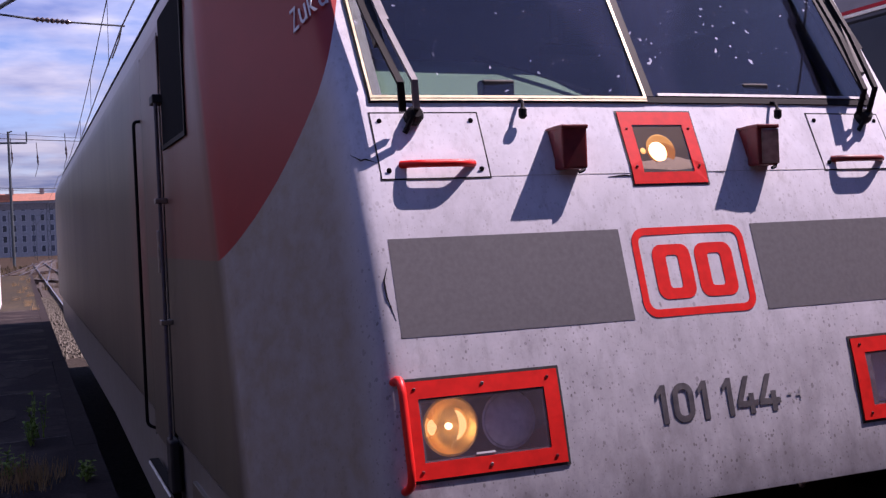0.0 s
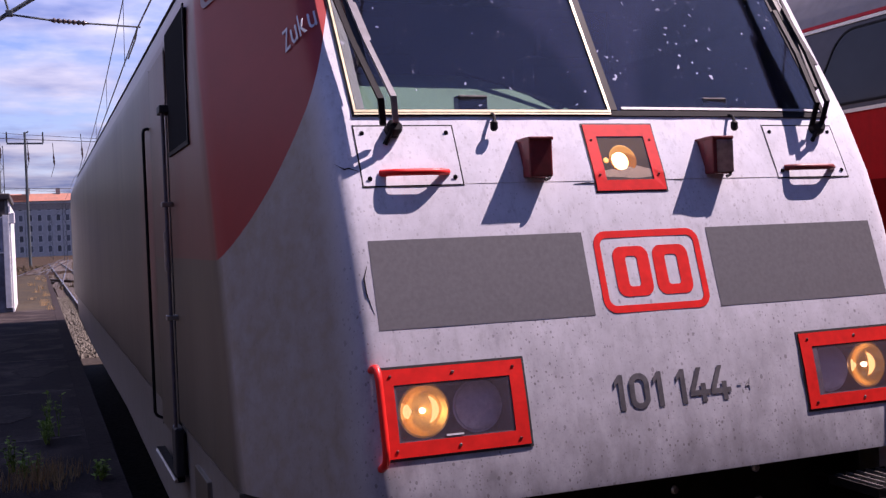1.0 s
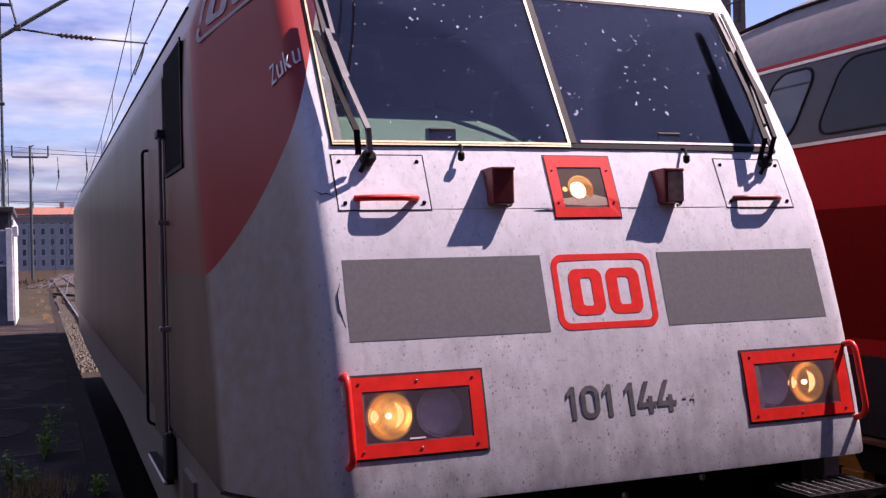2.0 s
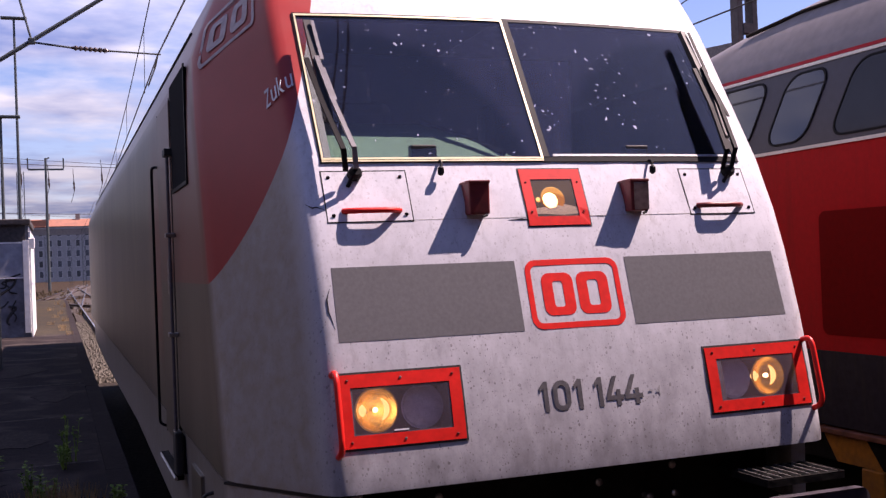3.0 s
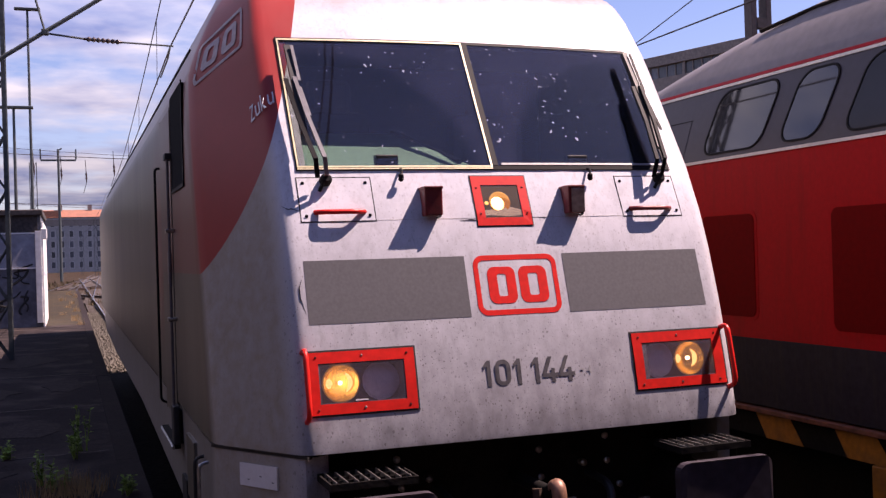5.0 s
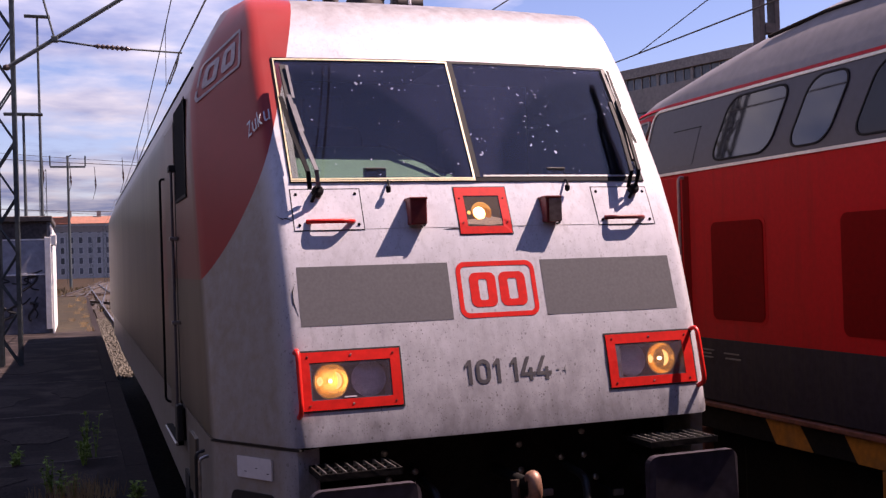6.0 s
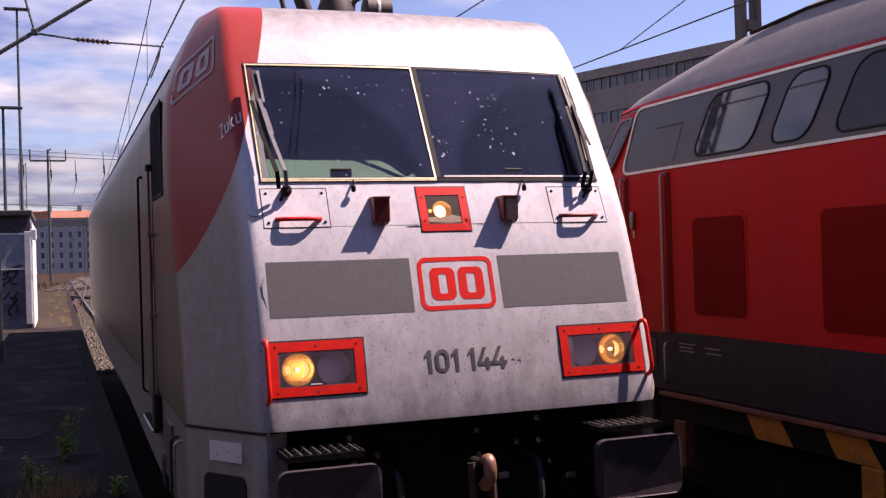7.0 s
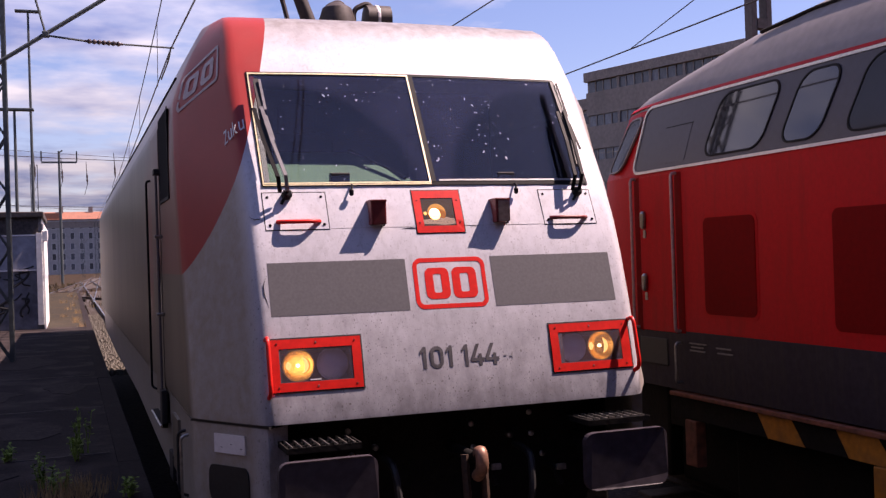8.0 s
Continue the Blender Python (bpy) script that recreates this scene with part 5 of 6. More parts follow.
    def end_x(y, z):
        f, s = lerp_table(FR, z), lerp_table(SW, z)
        return lerp_table([(f - 1.2, s), (f - 0.85, s - 0.04), (f - 0.52, s - 0.12), (f - 0.26, s - 0.28)], y)

    q = lambda a, b, d: Vector((-end_x(a - 0.35 * (b - 2.9) / 0.5, b) - d - 0.02, a - 0.35 * (b - 2.9) / 0.5, b))
    o, i_ = round_rect(8.68, 9.06, 2.88, 3.37, 0.10), round_rect(8.700, 9.040, 2.895, 3.355, 0.09)
    w = part("quarter_window", warp(slab(o, -0.01, 0.012, i_), q), "roofgrey", loco, "slanting cab corner window in a grey frame")
    part("pane", warp(slab(i_, -0.008, 0.005), q), "quarterpane", w)
    part("vent_panel", warp(slab(sub_rect(7.62, 8.02, 2.89, 3.20, 2), -0.01, 0.008), lambda a, b, d: Vector((lean(b) - d, a - 0.22 * (b - 2.83), b))), "bandgrey", loco, "plain grey cover in the window band")
    part("vent_rim", warp(slab(sub_rect(7.608, 8.032, 3.20, 3.208, 2), -0.01, 0.010), lambda a, b, d: Vector((lean(b) - d, a - 0.22 * (b - 2.83), b))), "frame", loco)
    for y0, y1, z0, z1 in ((6.66, 7.34, 1.60, 2.39), (4.6, 5.80, 1.55, 2.39), (2.6, 3.8, 1.55, 2.39)):
        part("flank_panel", warp(slab(round_rect(y0, y1, z0, z1, 0.06), -0.006, 0.008), lambda a, b, d: Vector((X - d, a, b))), "panelred", loco, "dark red vent panel with rounded corners")
        part("panel_rim", warp(slab(round_rect(y0 - 0.03, y1 + 0.03, z0 - 0.03, z1 + 0.03, 0.08), -0.006, 0.003, round_rect(y0, y1, z0, z1, 0.06)), lambda a, b, d: Vector((X - d, a, b))), "bodyred", loco)
    door = part("cab_door", box((X - 0.008, 7.80, 1.42), (X + 0.02, 8.34, 2.80), bevel=0.006), "bodyred", loco, "red cab door")
    part("door_joint", box((X - 0.0025, 7.785, 1.41), (X + 0.01, 7.797, 2.81)), "panelred", door)
    part("door_joint", box((X - 0.0025, 8.343, 1.41), (X + 0.01, 8.355, 2.81)), "panelred", door)
    part("kick_plate", box((X - 0.011, 7.84, 1.46), (X - 0.007, 8.30, 1.78), bevel=0.001), "bodyred", door)
    for y in (7.73, 8.41):
        # strip beside each hand rail: the rail's shadow in darker red
        part("rail_recess", box((X - 0.003, y - 0.075, 1.42), (X + 0.02, y + 0.03, 2.80), bevel=0.004), "panelred", loco, "darker red strip for the hand rail's shadow")
        part("hand_rail", tube(rounded([(X, y, 2.79), (X - 0.055, y, 2.79), (X - 0.055, y, 1.44), (X, y, 1.44)], 0.04), 0.014, 8), "railpink", loco, "worn pale hand rail", smooth=True)
    for z in (2.42, 1.86):
        part("door_handle", lathe([(0.012, -0.09), (0.028, -0.07), (0.030, 0.05), (0.014, 0.07)], 12, "Z"), "steel", door, "polished door fitting", smooth=True, m=pose(X - 0.022, 8.26, z))
        part("key_plate", box((X - 0.018, 8.235, z - 0.17), (X - 0.007, 8.275, z - 0.10), bevel=0.003), "steel", door)
    part("hand_rail", tube(rounded([(X, 7.73, 1.34), (X - 0.06, 7.73, 1.34), (X - 0.06, 7.73, 1.0), (X, 7.73, 1.0)], 0.04), 0.012, 8), "steel", loco, smooth=True)
    # foot hole drawn as a black sheet, for the shade within
    part("step_recess", box((X - 0.004, 7.95, 1.12), (X + 0.03, 8.40, 1.36), bevel=0.01), "black", loco, "black sheet for the shaded foot hole")
    for z, y0, y1 in ((1.345, 7.36, 7.60), (1.315, 7.40, 7.58), (1.285, 7.38, 7.60), (1.330, 7.02, 7.22), (1.290, 7.0, 7.2)):
        part("print_line", box((X - 0.004, y0, z - 0.006), (X + 0.01, y1, z + 0.006)), "dullprint", loco)
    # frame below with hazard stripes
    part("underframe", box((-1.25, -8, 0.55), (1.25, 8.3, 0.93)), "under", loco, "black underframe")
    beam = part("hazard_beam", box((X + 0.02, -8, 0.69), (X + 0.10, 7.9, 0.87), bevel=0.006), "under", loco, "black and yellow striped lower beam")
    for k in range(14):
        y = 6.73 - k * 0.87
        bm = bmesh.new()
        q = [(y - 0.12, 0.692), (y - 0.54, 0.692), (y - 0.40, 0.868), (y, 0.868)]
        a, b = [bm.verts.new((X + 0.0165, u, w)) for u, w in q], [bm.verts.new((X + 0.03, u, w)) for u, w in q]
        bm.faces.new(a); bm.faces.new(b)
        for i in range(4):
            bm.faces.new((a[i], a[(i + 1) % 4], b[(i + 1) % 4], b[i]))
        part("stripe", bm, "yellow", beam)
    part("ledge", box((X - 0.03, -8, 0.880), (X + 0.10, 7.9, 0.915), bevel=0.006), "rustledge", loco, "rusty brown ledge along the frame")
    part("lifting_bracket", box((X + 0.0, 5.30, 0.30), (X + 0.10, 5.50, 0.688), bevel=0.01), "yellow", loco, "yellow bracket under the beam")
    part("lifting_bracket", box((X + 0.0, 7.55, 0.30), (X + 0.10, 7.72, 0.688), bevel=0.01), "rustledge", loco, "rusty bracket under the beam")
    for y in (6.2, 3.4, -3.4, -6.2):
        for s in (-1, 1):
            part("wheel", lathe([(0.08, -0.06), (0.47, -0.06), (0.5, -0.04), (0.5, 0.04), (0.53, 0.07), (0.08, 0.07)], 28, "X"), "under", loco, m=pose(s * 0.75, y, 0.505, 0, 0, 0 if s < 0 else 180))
    # bogie boxes and rail guard drawn low to shut out sunlit ground beyond
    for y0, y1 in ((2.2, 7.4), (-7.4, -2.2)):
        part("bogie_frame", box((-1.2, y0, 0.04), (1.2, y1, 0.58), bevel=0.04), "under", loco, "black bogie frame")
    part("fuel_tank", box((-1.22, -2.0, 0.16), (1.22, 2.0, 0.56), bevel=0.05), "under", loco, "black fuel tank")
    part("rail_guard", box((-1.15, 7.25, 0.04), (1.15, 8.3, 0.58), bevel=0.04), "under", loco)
    # added block, no known part: keeps the gap under the cab dark
    part("cab_skirt", box((-1.25, 8.32, 0.06), (1.25, 9.18, 0.925), bevel=0.03), "under", loco, "black block added under the cab to hide sunlit ground")
    part("front_plate", box((-0.9, 9.2, 0.5), (0.9, 9.4, 0.93)), "under", loco)


M["sidepane"] = material("grey_window_pane", (0.018, 0.018, 0.024), 0.03, grain=8, spread=0.1, stain=0.2, stain_colour=(0.03, 0.03, 0.035), gloss=1.0)
M["quarterpane"] = material("dull_corner_pane", (0.025, 0.025, 0.032), 0.25, grain=8, spread=0.2, stain=0.3, stain_colour=(0.06, 0.06, 0.07), gloss=0.06)
M["railpink"] = material("worn_rail_paint", (0.42, 0.26, 0.26), 0.4, grain=30, spread=0.2, stain=0.4)
M["mastbrown"] = material("dark_brown_mast", (0.06, 0.045, 0.045), 0.6, grain=15, spread=0.3, stain=0.4)
M["dullprint"] = material("dull_print", (0.16, 0.15, 0.15), 0.6, grain=60, spread=0.3)
build_red()


# ---------------- overhead line, masts, far buildings ----------------
def build_lattice(name, x, y, z0, h, w, label, parent=None):
    t = empty(name, label, "mast", m=pose(x, y, z0))
    for sx in (-1, 1):
        for sy in (-1, 1):
            part("leg", box((sx * w / 2 - 0.03, sy * w / 2 - 0.03, 0), (sx * w / 2 + 0.03, sy * w / 2 + 0.03, h)), "mast", t)
    k = max(3, int(h / (w * 1.6)))
    for i in range(k):
        a, b = h * i / k, h * (i + 1) / k
        for sy in (-1, 1):
            u, v = ((-w / 2, a), (w / 2, b)) if i % 2 else ((w / 2, a), (-w / 2, b))
            part("brace", tube([(u[0], sy * w / 2, u[1]), (v[0], sy * w / 2, v[1])], 0.016, 5), "mast", t)
        for sx in (-1, 1):
            u, v = ((-w / 2, a), (w / 2, b)) if i % 2 else ((w / 2, a), (-w / 2, b))
            part("brace", tube([(sx * w / 2, u[0], u[1]), (sx * w / 2, v[0], v[1])], 0.016, 5), "mast", t)
    return t


def insulator_profile(r, n, pitch):
    return [(r * 0.4, 0)] + [(r if i % 2 else r * 0.5, pitch * (i + 1)) for i in range(n)] + [(r * 0.4, pitch * (n + 1))]


def bar_insulator(a, b, r, parent, n=9):
    a, b = Vector(a), Vector(b)
    d = b - a
    m = Matrix.Translation(a) @ d.to_track_quat("Z", "Y").to_matrix().to_4x4()
    return part("insulator", lathe(insulator_profile(r, n, d.length / (n + 1)), 14, "Z"), "porcelain", parent, "ribbed brown insulator", smooth=True, m=m)


def sag(a, b, drop, n=16):
    a, b = Vector(a), Vector(b)
    return [a.lerp(b, i / n) - Vector((0, 0, drop * 4 * (i / n) * (1 - i / n))) for i in range(n + 1)]


def build_overhead():
    YM = 16.7
    build_lattice("catenary_mast", -0.985, YM + 0.3, PLAT, 7.6, 0.26, "dark lattice catenary mast standing on the platform")
    arm = empty("cantilever", "tubular catenary cantilever with ribbed insulators", "cantilever")
    part("top_tube", tube([(-0.92, YM, 5.21), (-0.25, YM, 5.66), (0.57, YM, 6.21), (1.65, YM, 6.95)], 0.033, 10), "mast", arm, smooth=True)
    part("stay_tube", tube([(-0.92, YM, 7.6), (1.65, YM, 6.98)], 0.022, 8), "mast", arm)
    part("drop_tube", tube([(-0.25, YM, 5.66), (-0.42, YM, 6.35), (-0.60, YM, 7.5)], 0.016, 8), "mast", arm)
    part("steady_tube", tube([(-0.25, YM, 5.64), (0.32, YM, 5.575)], 0.016, 8), "mast", arm)
    bar_insulator((0.30, YM, 5.577), (0.86, YM, 5.545), 0.042, arm, 15)
    part("steady_arm", tube([(0.85, YM, 5.545), (1.62, YM, 5.515)], 0.014, 8), "mast", arm)
    part("clamp", box((-0.30, YM - 0.05, 5.61), (-0.20, YM + 0.05, 5.70), bevel=0.01), "mast", arm)
    part("registration_loop", tube(rounded([(1.57, YM, 5.51), (1.57, YM + 0.4, 5.40), (1.55, YM + 1.6, 5.30)], 0.2), 0.014, 8), "mast", arm)
    part("arm_end", lathe([(0.03, 0), (0.05, 0.05), (0.03, 0.1)], 10, "X", centre=(-0.98, YM, 5.21)), "porcelain", arm)
    wires = empty("overhead_line", "thin copper contact and messenger wires over the track", "wire")
    part("contact_wire", tube([(1.9, -40, 5.5), (1.57, YM, 5.5), (2.5, 75, 5.5), (2.0, 160, 5.5)], 0.012, 6), "wire", wires)
    mess = sag((1.9, -40, 7.0), (1.62, YM, 6.95), 0.8) + sag((1.62, YM, 6.95), (2.5, 75, 6.95), 0.9)[1:] + sag((2.5, 75, 6.95), (2.0, 160, 6.9), 0.8)[1:]
    part("messenger_wire", tube(mess, 0.010, 6), "wire", wires)
    for k, y in enumerate((-6, 2, 9, 13, 22, 28, 36, 46, 56, 66)):
        q = min(mess, key=lambda p: abs(p.y - y))
        part("dropper", tube([(q.x, q.y, q.z), (q.x - 0.02, q.y, 5.5)], 0.006, 5), "wire", wires)
    other = wires
    part("messenger_wire", tube([(6.3, -30, 6.1), (6.3, 10, 6.1), (6.5, 90, 6.0)], 0.011, 6), "wire", other)
    part("contact_wire", tube([(8.95, -30, 5.5), (8.95, 16.5, 5.5), (8.8, 90, 5.5)], 0.012, 6), "wire", other)
    part("stay_wire", tube([(8.6, 4, 6.9), (8.7, 13, 5.78), (8.95, 15.4, 5.5)], 0.009, 6), "wire", other)
    cross = empty("overhead_line", "cross-span wires with hanging insulators over the yard", "wire")
    for z, y in ((9.6, 70), (8.2, 110)):
        part("span_wire", tube(sag((-14, y, z + 1.0), (40, y, z), 1.4), 0.014, 5), "wire", cross)
    for i in range(6):
        x, y = -2.6 + 2.1 * i, 92.0 + (i % 3) * 4
        part("hanger", tube([(x, y, 11.6), (x + 0.05, y, 10.6)], 0.03, 5), "wire", cross)
        bar_insulator((x + 0.05, y, 10.6), (x + 0.08, y, 9.6), 0.10, cross, 5)
        part("hanger", tube([(x + 0.08, y, 9.6), (x - 0.2, y, 8.6)], 0.025, 5), "wire", cross)
    part("span_wire", tube(sag((-14, 96, 12.4), (40, 96, 11.4), 0.8), 0.03, 5), "wire", cross)
    for x, y, h in ((-1.8, 210, 9.5), (2.6, 230, 9.0), (4.4, 190, 10.0)):
        build_lattice("catenary_mast", x, y, -0.3, h, 0.5, "distant catenary mast in the yard")
    part("span_wire", tube(sag((-20, 205, 14.2), (40, 205, 13.4), 0.8), 0.05, 5), "wire", cross)
    t = empty("catenary_mast", "battened steel catenary mast behind the red locomotive", "mast", m=pose(10.5, 14.0, -0.3))
    for x in (-0.14, 0.14):
        part("leg", box((x - 0.05, -0.10, 0), (x + 0.05, 0.10, 6.9), bevel=0.008), "mastbrown", t)
    for i in range(12):
        part("batten", box((-0.088, -0.102, 0.30 + i * 0.56), (0.088, 0.06, 0.46 + i * 0.56)), "mastbrown", t)


def build_lamp_post(x, y, h, w):
    t = empty("street_lamp", "tall thin platform lamp with a flat head", "lamp post", group="platform lamps", m=pose(x, y, PLAT))
    part("pole", tube([(0, 0, 0), (0, 0, h)], [0.07, 0.045], 10), "mast", t)
    part("lamp_head", box((-w / 2, -0.15, h), (w / 2, 0.15, h + 0.09), bevel=0.02), "mast", t)


def build_signal_mast():
    y, k = 160.0, 160.0
    t = empty("yard_mast", "dark T-shaped mast with upturned cross arm", "mast", m=pose(-1.1, y, -0.3))
    top = 2.46 + 0.103 * k
    part("pole", tube([(0, 0, 0), (0, 0, top + 0.2)], [0.22, 0.16], 10), "mast", t)
    part("cross_arm", box((-2.4, -0.1, top - 1.55), (2.4, 0.1, top - 1.3)), "mast", t)
    for x in (-2.4, 2.4):
        part("arm_tip", box((x - 0.1, -0.1, top - 1.3), (x + 0.1, 0.1, top + 0.2)), "mast", t)
    part("arm_tip", tube([(0, 0, top), (0.5, 0, top + 0.3)], 0.1, 6), "mast", t)


M["hutpanel"] = material("faded_hut_panel", (0.30, 0.315, 0.36), 0.7, grain=6, spread=0.2, stain=0.6, stain_colour=(0.10, 0.11, 0.14), stain_scale=2.5)


def build_shed():
    y0, y1, x1, x0, z1 = 25.4, 29.0, -0.56, -3.2, 3.30
    t = empty("platform_hut", "shabby platform hut with graffiti and white frames", "hut", m=pose(0, 0, PLAT))
    h = z1 - PLAT
    part("wall", box((x0, y0 + 0.02, 0), (x1 - 0.03, y1, h), bevel=0.01), "shed", t, "dark painted hut wall with worn graffiti")
    part("roof", box((x0 - 0.15, y0 - 0.10, h), (x1 + 0.02, y1 + 0.1, h + 0.13), bevel=0.02), "tar", t, "dark flat tar roof")
    part("fascia", box((x0, y0 - 0.01, h - 0.42), (x1 - 0.10, y0 + 0.018, h - 0.005)), "tar", t)
    part("side_panel", box((x1 - 0.028, y0, 0.0), (x1 + 0.012, y1, h - 0.15), bevel=0.004), "white", t, "sunlit white side panel")
    part("corner_post", box((x1 - 0.16, y0 - 0.03, 0.1), (x1 - 0.03, y0 + 0.018, h - 0.35), bevel=0.006), "white", t, "white corner post")
    for z in (1.33, 2.12):
        part("rail", box((x0, y0 - 0.018, z), (x1 - 0.162, y0 + 0.018, z + 0.035)), "white", t)
    part("front_panel", box((x0, y0 - 0.004, 1.37), (x1 - 0.162, y0 + 0.019, 2.11)), "hutpanel", t, "pale grey-blue panel")
    part("bracket", box((x1 - 0.04, y0 - 0.02, h - 0.55), (x1 + 0.10, y0 + 0.06, h - 0.30), bevel=0.02), "white", t)
    rng = random.Random(4)
    for k in range(16):
        x, z = rng.uniform(x0 + 1.2, x1 - 0.4), rng.uniform(0.15, 1.5)
        pts = [(x + rng.uniform(-0.25, 0.25), y0 + 0.016, z + 0.12 * i + rng.uniform(-0.1, 0.1)) for i in range(5)]
        part("paint_mark", tube(rounded(pts, 0.1), 0.018 if k % 2 else 0.030, 5), "black", t)


M["houseframe"] = material("pale_window_surround", (0.46, 0.455, 0.45), 0.8, grain=3, spread=0.15)
M["housepane"] = material("far_window_pane", (0.05, 0.055, 0.07), 0.3, grain=2, spread=0.4, random_shift=0.6)


def build_house():
    y = 350.0
    t = empty("apartment_house", "long grey five-storey apartment house with orange tiled roof", "house", m=pose(-9, y, -0.3))
    w, h = 62.0, 17.4
    part("wall", box((0, 0, 0), (w, 12, h)), "plaster", t)
    bm = bmesh.new()
    a = [bm.verts.new(p) for p in ((-0.6, -0.8, h), (w + 0.6, -0.8, h), (w + 0.6, 6, h + 2.6), (-0.6, 6, h + 2.6), (-0.6, 12.6, h), (w + 0.6, 12.6, h))]
    for f in ((0, 1, 2, 3), (3, 2, 5, 4), (0, 3, 4), (1, 5, 2), (0, 4, 5, 1)):
        bm.faces.new([a[i] for i in f])
    part("roof", bm, "tile", t, "orange tiled roof")
    part("attic", box((0, -0.15, h - 2.7), (w, -0.002, h - 0.8)), "hallroof", t, "darker grey attic storey")
    part("cornice", box((-0.3, -0.5, h - 0.8), (w + 0.3, 0, h - 0.3)), "plaster", t)
    part("gable", box((1, -0.6, h - 0.3), (7, 5, h + 2.0)), "tile", t)
    for i, x in enumerate((6, 15, 24, 33, 44)):
        part("chimney", box((x, 5, h + 1.5), (x + 1.3, 6.4, h + 4.2)), "hall", t)
    me = None
    for r in range(5):
        for c in range(22):
            if me is None:
                bm = box((-0.55, -0.05, 0), (0.55, 0.06, 1.9))
                win = part("window", bm, "housepane", t)
                fr = part("frame", slab(sub_rect(-0.68, 0.68, -0.12, 2.0, 1), 0, 0.16, sub_rect(-0.55, 0.55, 0, 1.9, 1)), "houseframe", win, m=Matrix(((1, 0, 0, 0), (0, 0, 1, -0.1), (0, 1, 0, 0), (0, 0, 0, 1))))
                me, fme = win.data, fr.data
                fm = fr.matrix_basis.copy()
            else:
                win = new("window", me); win.parent = t
                fr = new("frame", fme); fr.parent = win; fr.matrix_basis = fm
            win.matrix_basis = pose(1.6 + c * 2.75, 0, 1.4 + r * 3.25)
    for x0, w2, h2 in ((-62, 50, 13.0),):
        o = empty("apartment_house", "distant plain grey house with a flat roof", "house", m=pose(x0, y + 10, -0.3))
        part("wall", box((0, 0, 0), (w2, 12, h2)), "plaster", o)
        part("roof", box((-0.5, -0.5, h2), (w2 + 0.5, 12.5, h2 + 0.6)), "tile", o)
        for r in range(3):
            for c in range(16):
                win = new("window", me); win.parent = o
                win.matrix_basis = pose(1.6 + c * 3.0, 0, 1.6 + r * 3.5)


M["hallband"] = material("grey_brown_facade", (0.25, 0.215, 0.195), 0.85, grain=3, spread=0.15, stain=0.4, stain_scale=0.3)
M["hallpane"] = material("hall_window_pane", (0.10, 0.11, 0.13), 0.2, grain=3, spread=0.3, random_shift=0.5)


def build_hall():
    """Tall station block far behind the red locomotive, with ribbons of windows in bays of four."""
    t = empty("station_building", "tall brown-grey station building with ribbons of windows", "building", m=pose(46.56, 88.5, -0.3, 0, 0, 18))
    top = 19.22
    part("wall", box((0.25, -19, 0), (16, 0, top - 0.9)), "hall", t)
    part("roof", box((-0.15, -19.3, top - 0.9), (16.2, 0.15, top), bevel=0.03), "hallroof", t, "dark projecting roof edge")
    pane_me = post_me = bay_me = None
    for r in range(4):
        z = top - 1.95 - 3.2 * r
        part("spandrel", box((0.0, -19, z - 2.15), (0.25, 0, z)), "hallband", t, "grey-brown band under the windows")
        for i in range(19):
            y = -0.2 - 0.96 * (i + 1)
            if pane_me is None:
                ob = part("window", box((0.16, 0.05, 0), (0.26, 0.91, 1.0)), "hallpane", t)
                post = part("mullion", box((0.08, -0.05, 0), (0.24, 0.05, 1.0)), "hallroof", ob)
                pane_me, post_me = ob.data, post.data
            else:
                ob = new("window", pane_me); ob.parent = t
                post = new("mullion", post_me); post.parent = ob
            ob.matrix_basis = pose(0, y, z)
            if i % 4 == 3:
                if bay_me is None:
                    bay = part("pier", box((0.02, -0.14, -0.3), (0.24, 0.14, 1.05)), "hallroof", t)
                    bay_me = bay.data
                else:
                    bay = new("pier", bay_me); bay.parent = t
                bay.matrix_basis = pose(-0.01, y - 0.02, z)
    o = empty("station_building", "lower brown-grey annex with a flat roof", "building", m=pose(46.56, 88.5, -0.3, 0, 0, 18))
    part("wall", box((1.2, 0.2, 0), (16, 16, 15.9)), "hall", o)
    part("roof", box((0.9, 0.16, 15.9), (16.2, 16.2, 17.0), bevel=0.03), "hallroof", o)
    for r in range(3):
        part("window_band", box((1.16, 0.6, 14.6 - 3.2 * r), (1.24, 15.4, 15.6 - 3.2 * r)), "hallpane", o)


M["scrub"] = material("dry_brown_scrub", (0.085, 0.060, 0.026), 0.9, grain=20, spread=0.5)


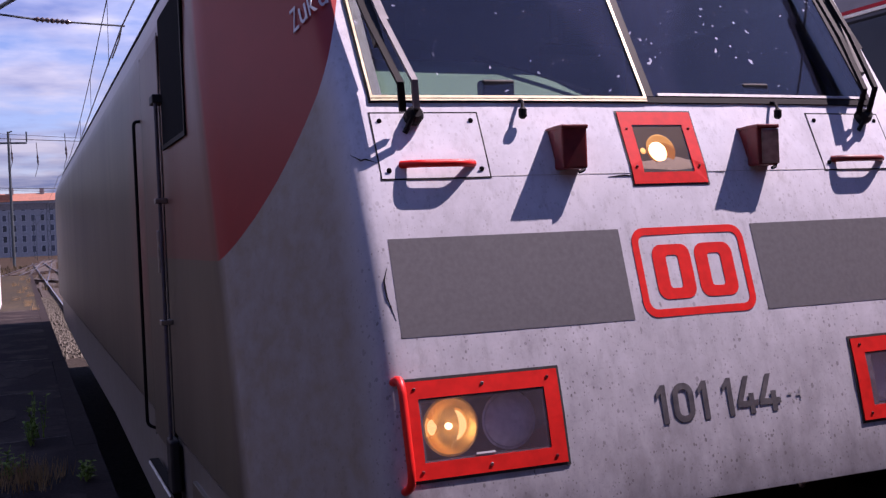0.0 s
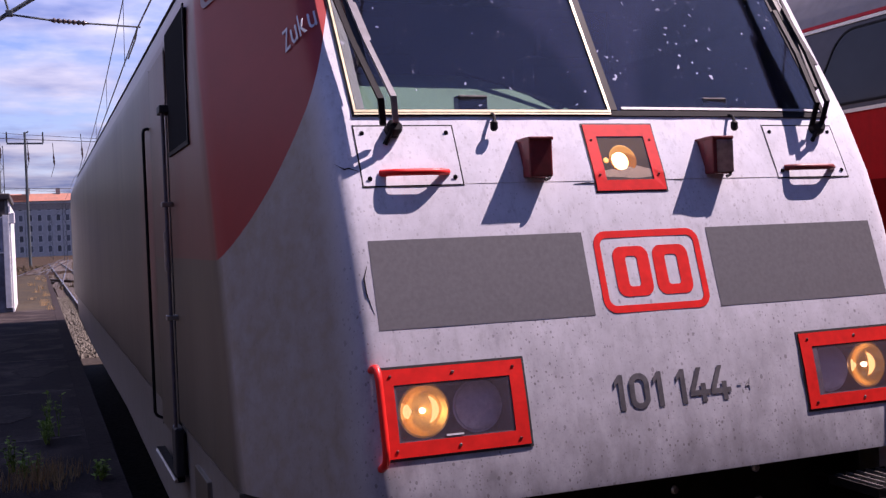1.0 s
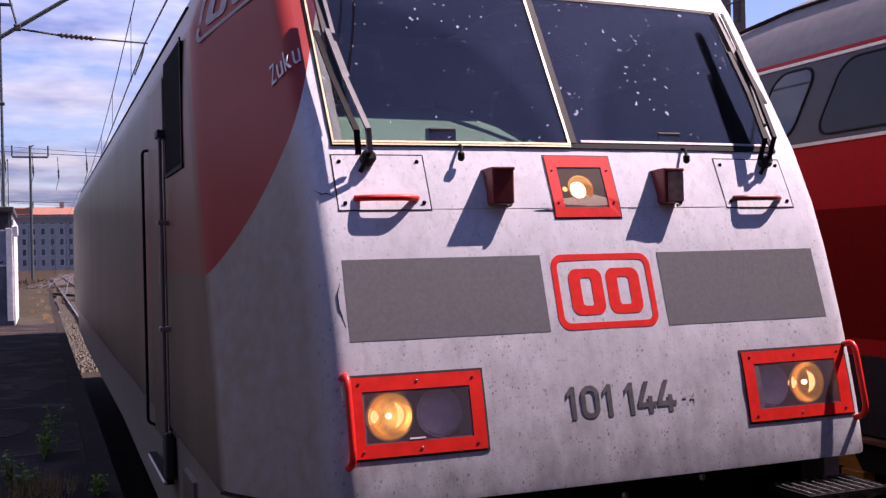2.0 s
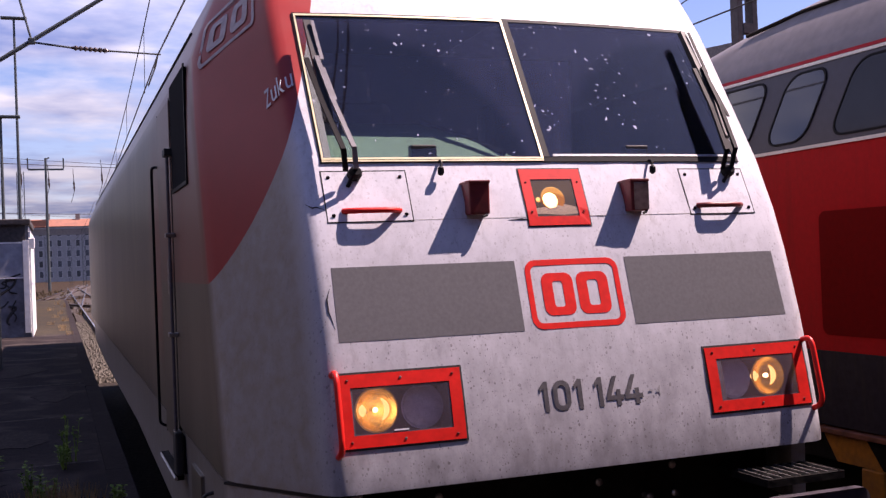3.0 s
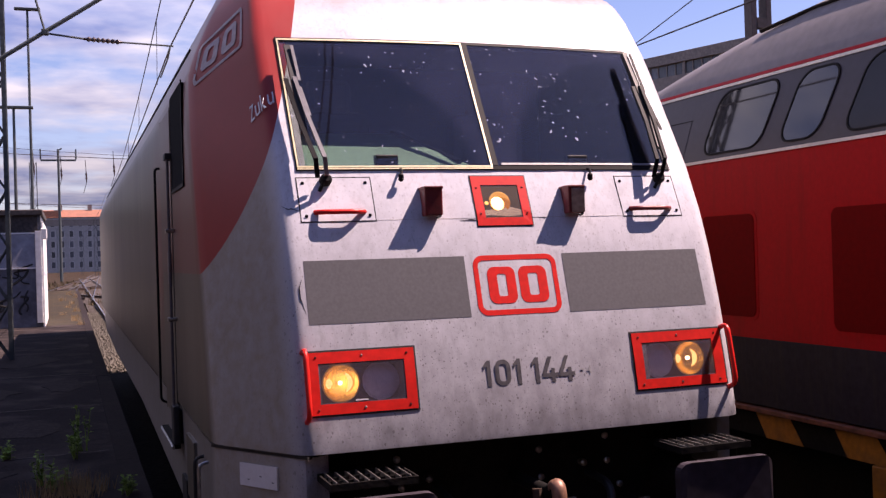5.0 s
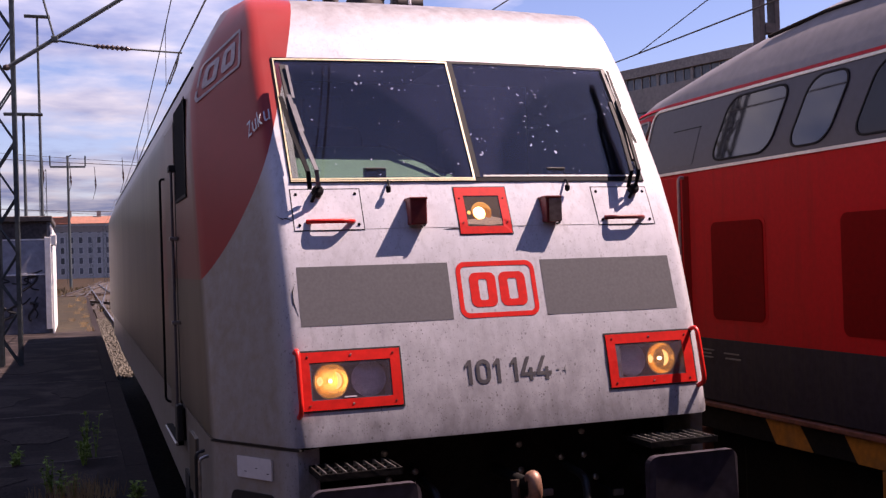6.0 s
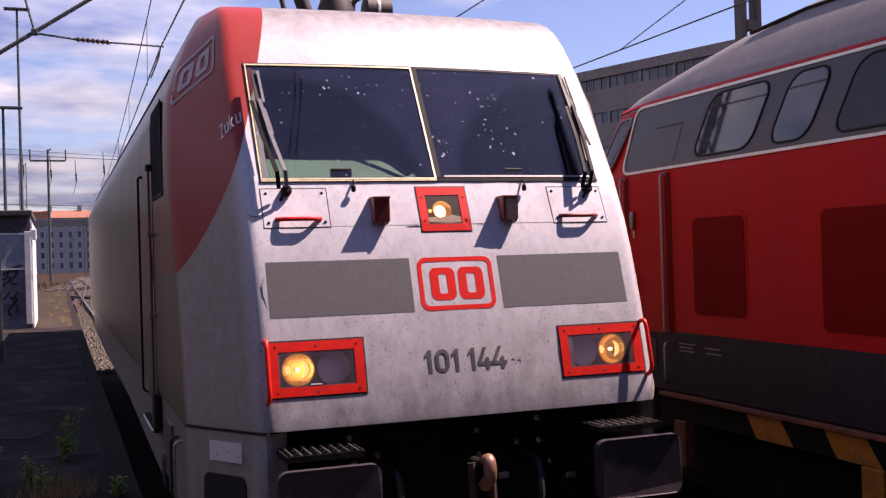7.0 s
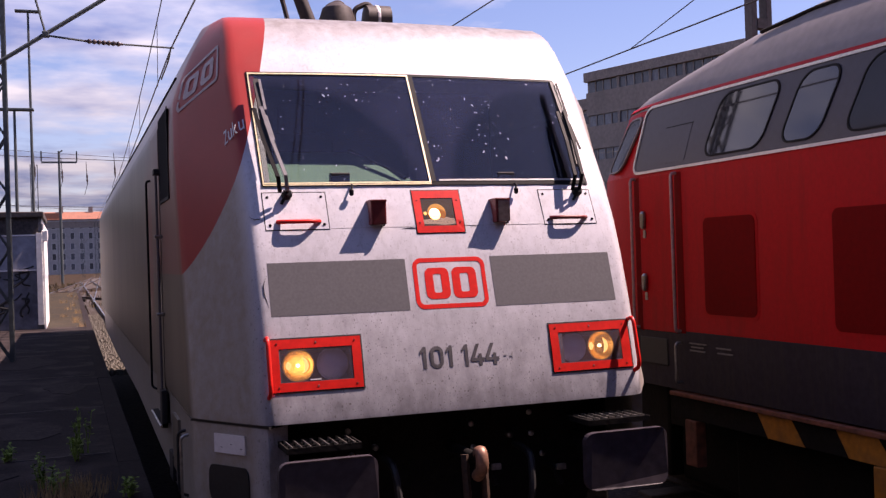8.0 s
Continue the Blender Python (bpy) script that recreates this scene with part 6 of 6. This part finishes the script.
def build_scrub():
    """Low dry scrub between the yard tracks beyond the platform."""
    rng = random.Random(31)
    verts, faces = [], []
    for _ in range(420):
        y = rng.uniform(61, 150)
        x, h = rng.uniform(-9, 2.6) - 0.02 * (y - 61), rng.uniform(0.12, 0.55)
        for _ in range(9):
            a, r = rng.uniform(0, 6.28), rng.uniform(0, 0.35)
            c = Vector((x + r * math.cos(a), y + r * math.sin(a), -0.32))
            side = Vector((math.cos(a + 1.3), math.sin(a + 1.3), 0)) * rng.uniform(0.03, 0.08)
            tip = c + Vector((rng.uniform(-0.2, 0.2), rng.uniform(-0.2, 0.2), 1)) * h * rng.uniform(0.5, 1)
            k = len(verts)
            verts += [c - side, c + side, tip]
            faces.append((k, k + 1, k + 2))
    me = bpy.data.meshes.new("scrub")
    me.from_pydata(verts, [], faces)
    me.materials.append(M["scrub"])
    tagged(new("scrub", me), "low dry brown scrub between the yard tracks", "scrub", kind="stuff")


def build_weeds():
    """Leafy weeds and dry grass rooted in the asphalt's cracks."""
    rng = random.Random(8)
    for kind, spots in (("leaf", ((0.0, 8.0, 0.22), (0.05, 8.3, 0.34), (-0.2, 7.1, 0.26), (-0.47, 8.2, 0.12), (-0.1, 6.9, 0.18), (0.3, 6.6, 0.12))), ("straw", ((0.04, 6.7, 0.16), (-0.10, 6.75, 0.2), (0.12, 6.8, 0.13), (-0.02, 6.5, 0.2), (0.02, 6.95, 0.14), (-0.2, 6.6, 0.18), (0.1, 29, 0.14), (-0.2, 31, 0.12), (0.15, 33, 0.2), (-0.1, 36, 0.16), (0.05, 39, 0.2), (-0.3, 43, 0.22), (0.18, 47, 0.25), (0.1, 27.5, 0.16), (-0.05, 51, 0.25), (0.2, 25.5, 0.15)))):
        bm = bmesh.new()
        for x, y, h in spots:
            for i in range(7 if kind == "leaf" else 45):
                a, r = rng.uniform(0, 6.28), rng.uniform(0.0, 0.05 if kind == "leaf" else 0.13)
                p0 = Vector((x + r * math.cos(a), y + r * math.sin(a), PLAT))
                top = p0 + Vector((rng.uniform(-0.3, 0.3), rng.uniform(-0.3, 0.3), 1)) * h * rng.uniform(0.5, 1)
                if kind == "straw":
                    side = Vector((math.cos(a), math.sin(a), 0)) * 0.003
                    bm.faces.new([bm.verts.new(q) for q in (p0 - side, p0 + side, top)])
                    continue
                tube([p0, p0.lerp(top, 0.5) + Vector((rng.uniform(-0.01, 0.01), 0, 0)), top], [0.004, 0.003, 0.0015], 5, bm)
                for j in range(11):
                    c = p0.lerp(top, rng.uniform(0.15, 1.0))
                    d = Vector((rng.uniform(-1, 1), rng.uniform(-1, 1), rng.uniform(0.0, 0.8))).normalized() * rng.uniform(0.025, 0.055)
                    side = d.cross(Vector((0, 0, 1))).normalized() * d.length * 0.32
                    bm.faces.new([bm.verts.new(q) for q in (c, c + d * 0.5 + side, c + d - Vector((0, 0, 0.01)), c + d * 0.5 - side)])
        tagged(part("weeds" if kind == "leaf" else "dry_grass", bm, kind), "green weeds growing in asphalt cracks" if kind == "leaf" else "tufts of dry yellowish grass in the asphalt", "weeds", kind="stuff")


build_overhead()
build_lamp_post(-1.72, 40, 7.0, 1.3)
build_lamp_post(-1.35, 46, 11.9, 1.0)
build_lattice("yard_mast", -3.4, 120, -0.3, 13.5, 0.7, "distant lattice mast in the yard")
build_signal_mast()
build_shed()
build_house()
build_hall()
build_scrub()
build_weeds()


# ---------------- what moves ----------------
def motions():
    walk(silver, [(t, pose(XC, Y8 + s, 0)) for t, _, _, _, s in ROWS])


motions()
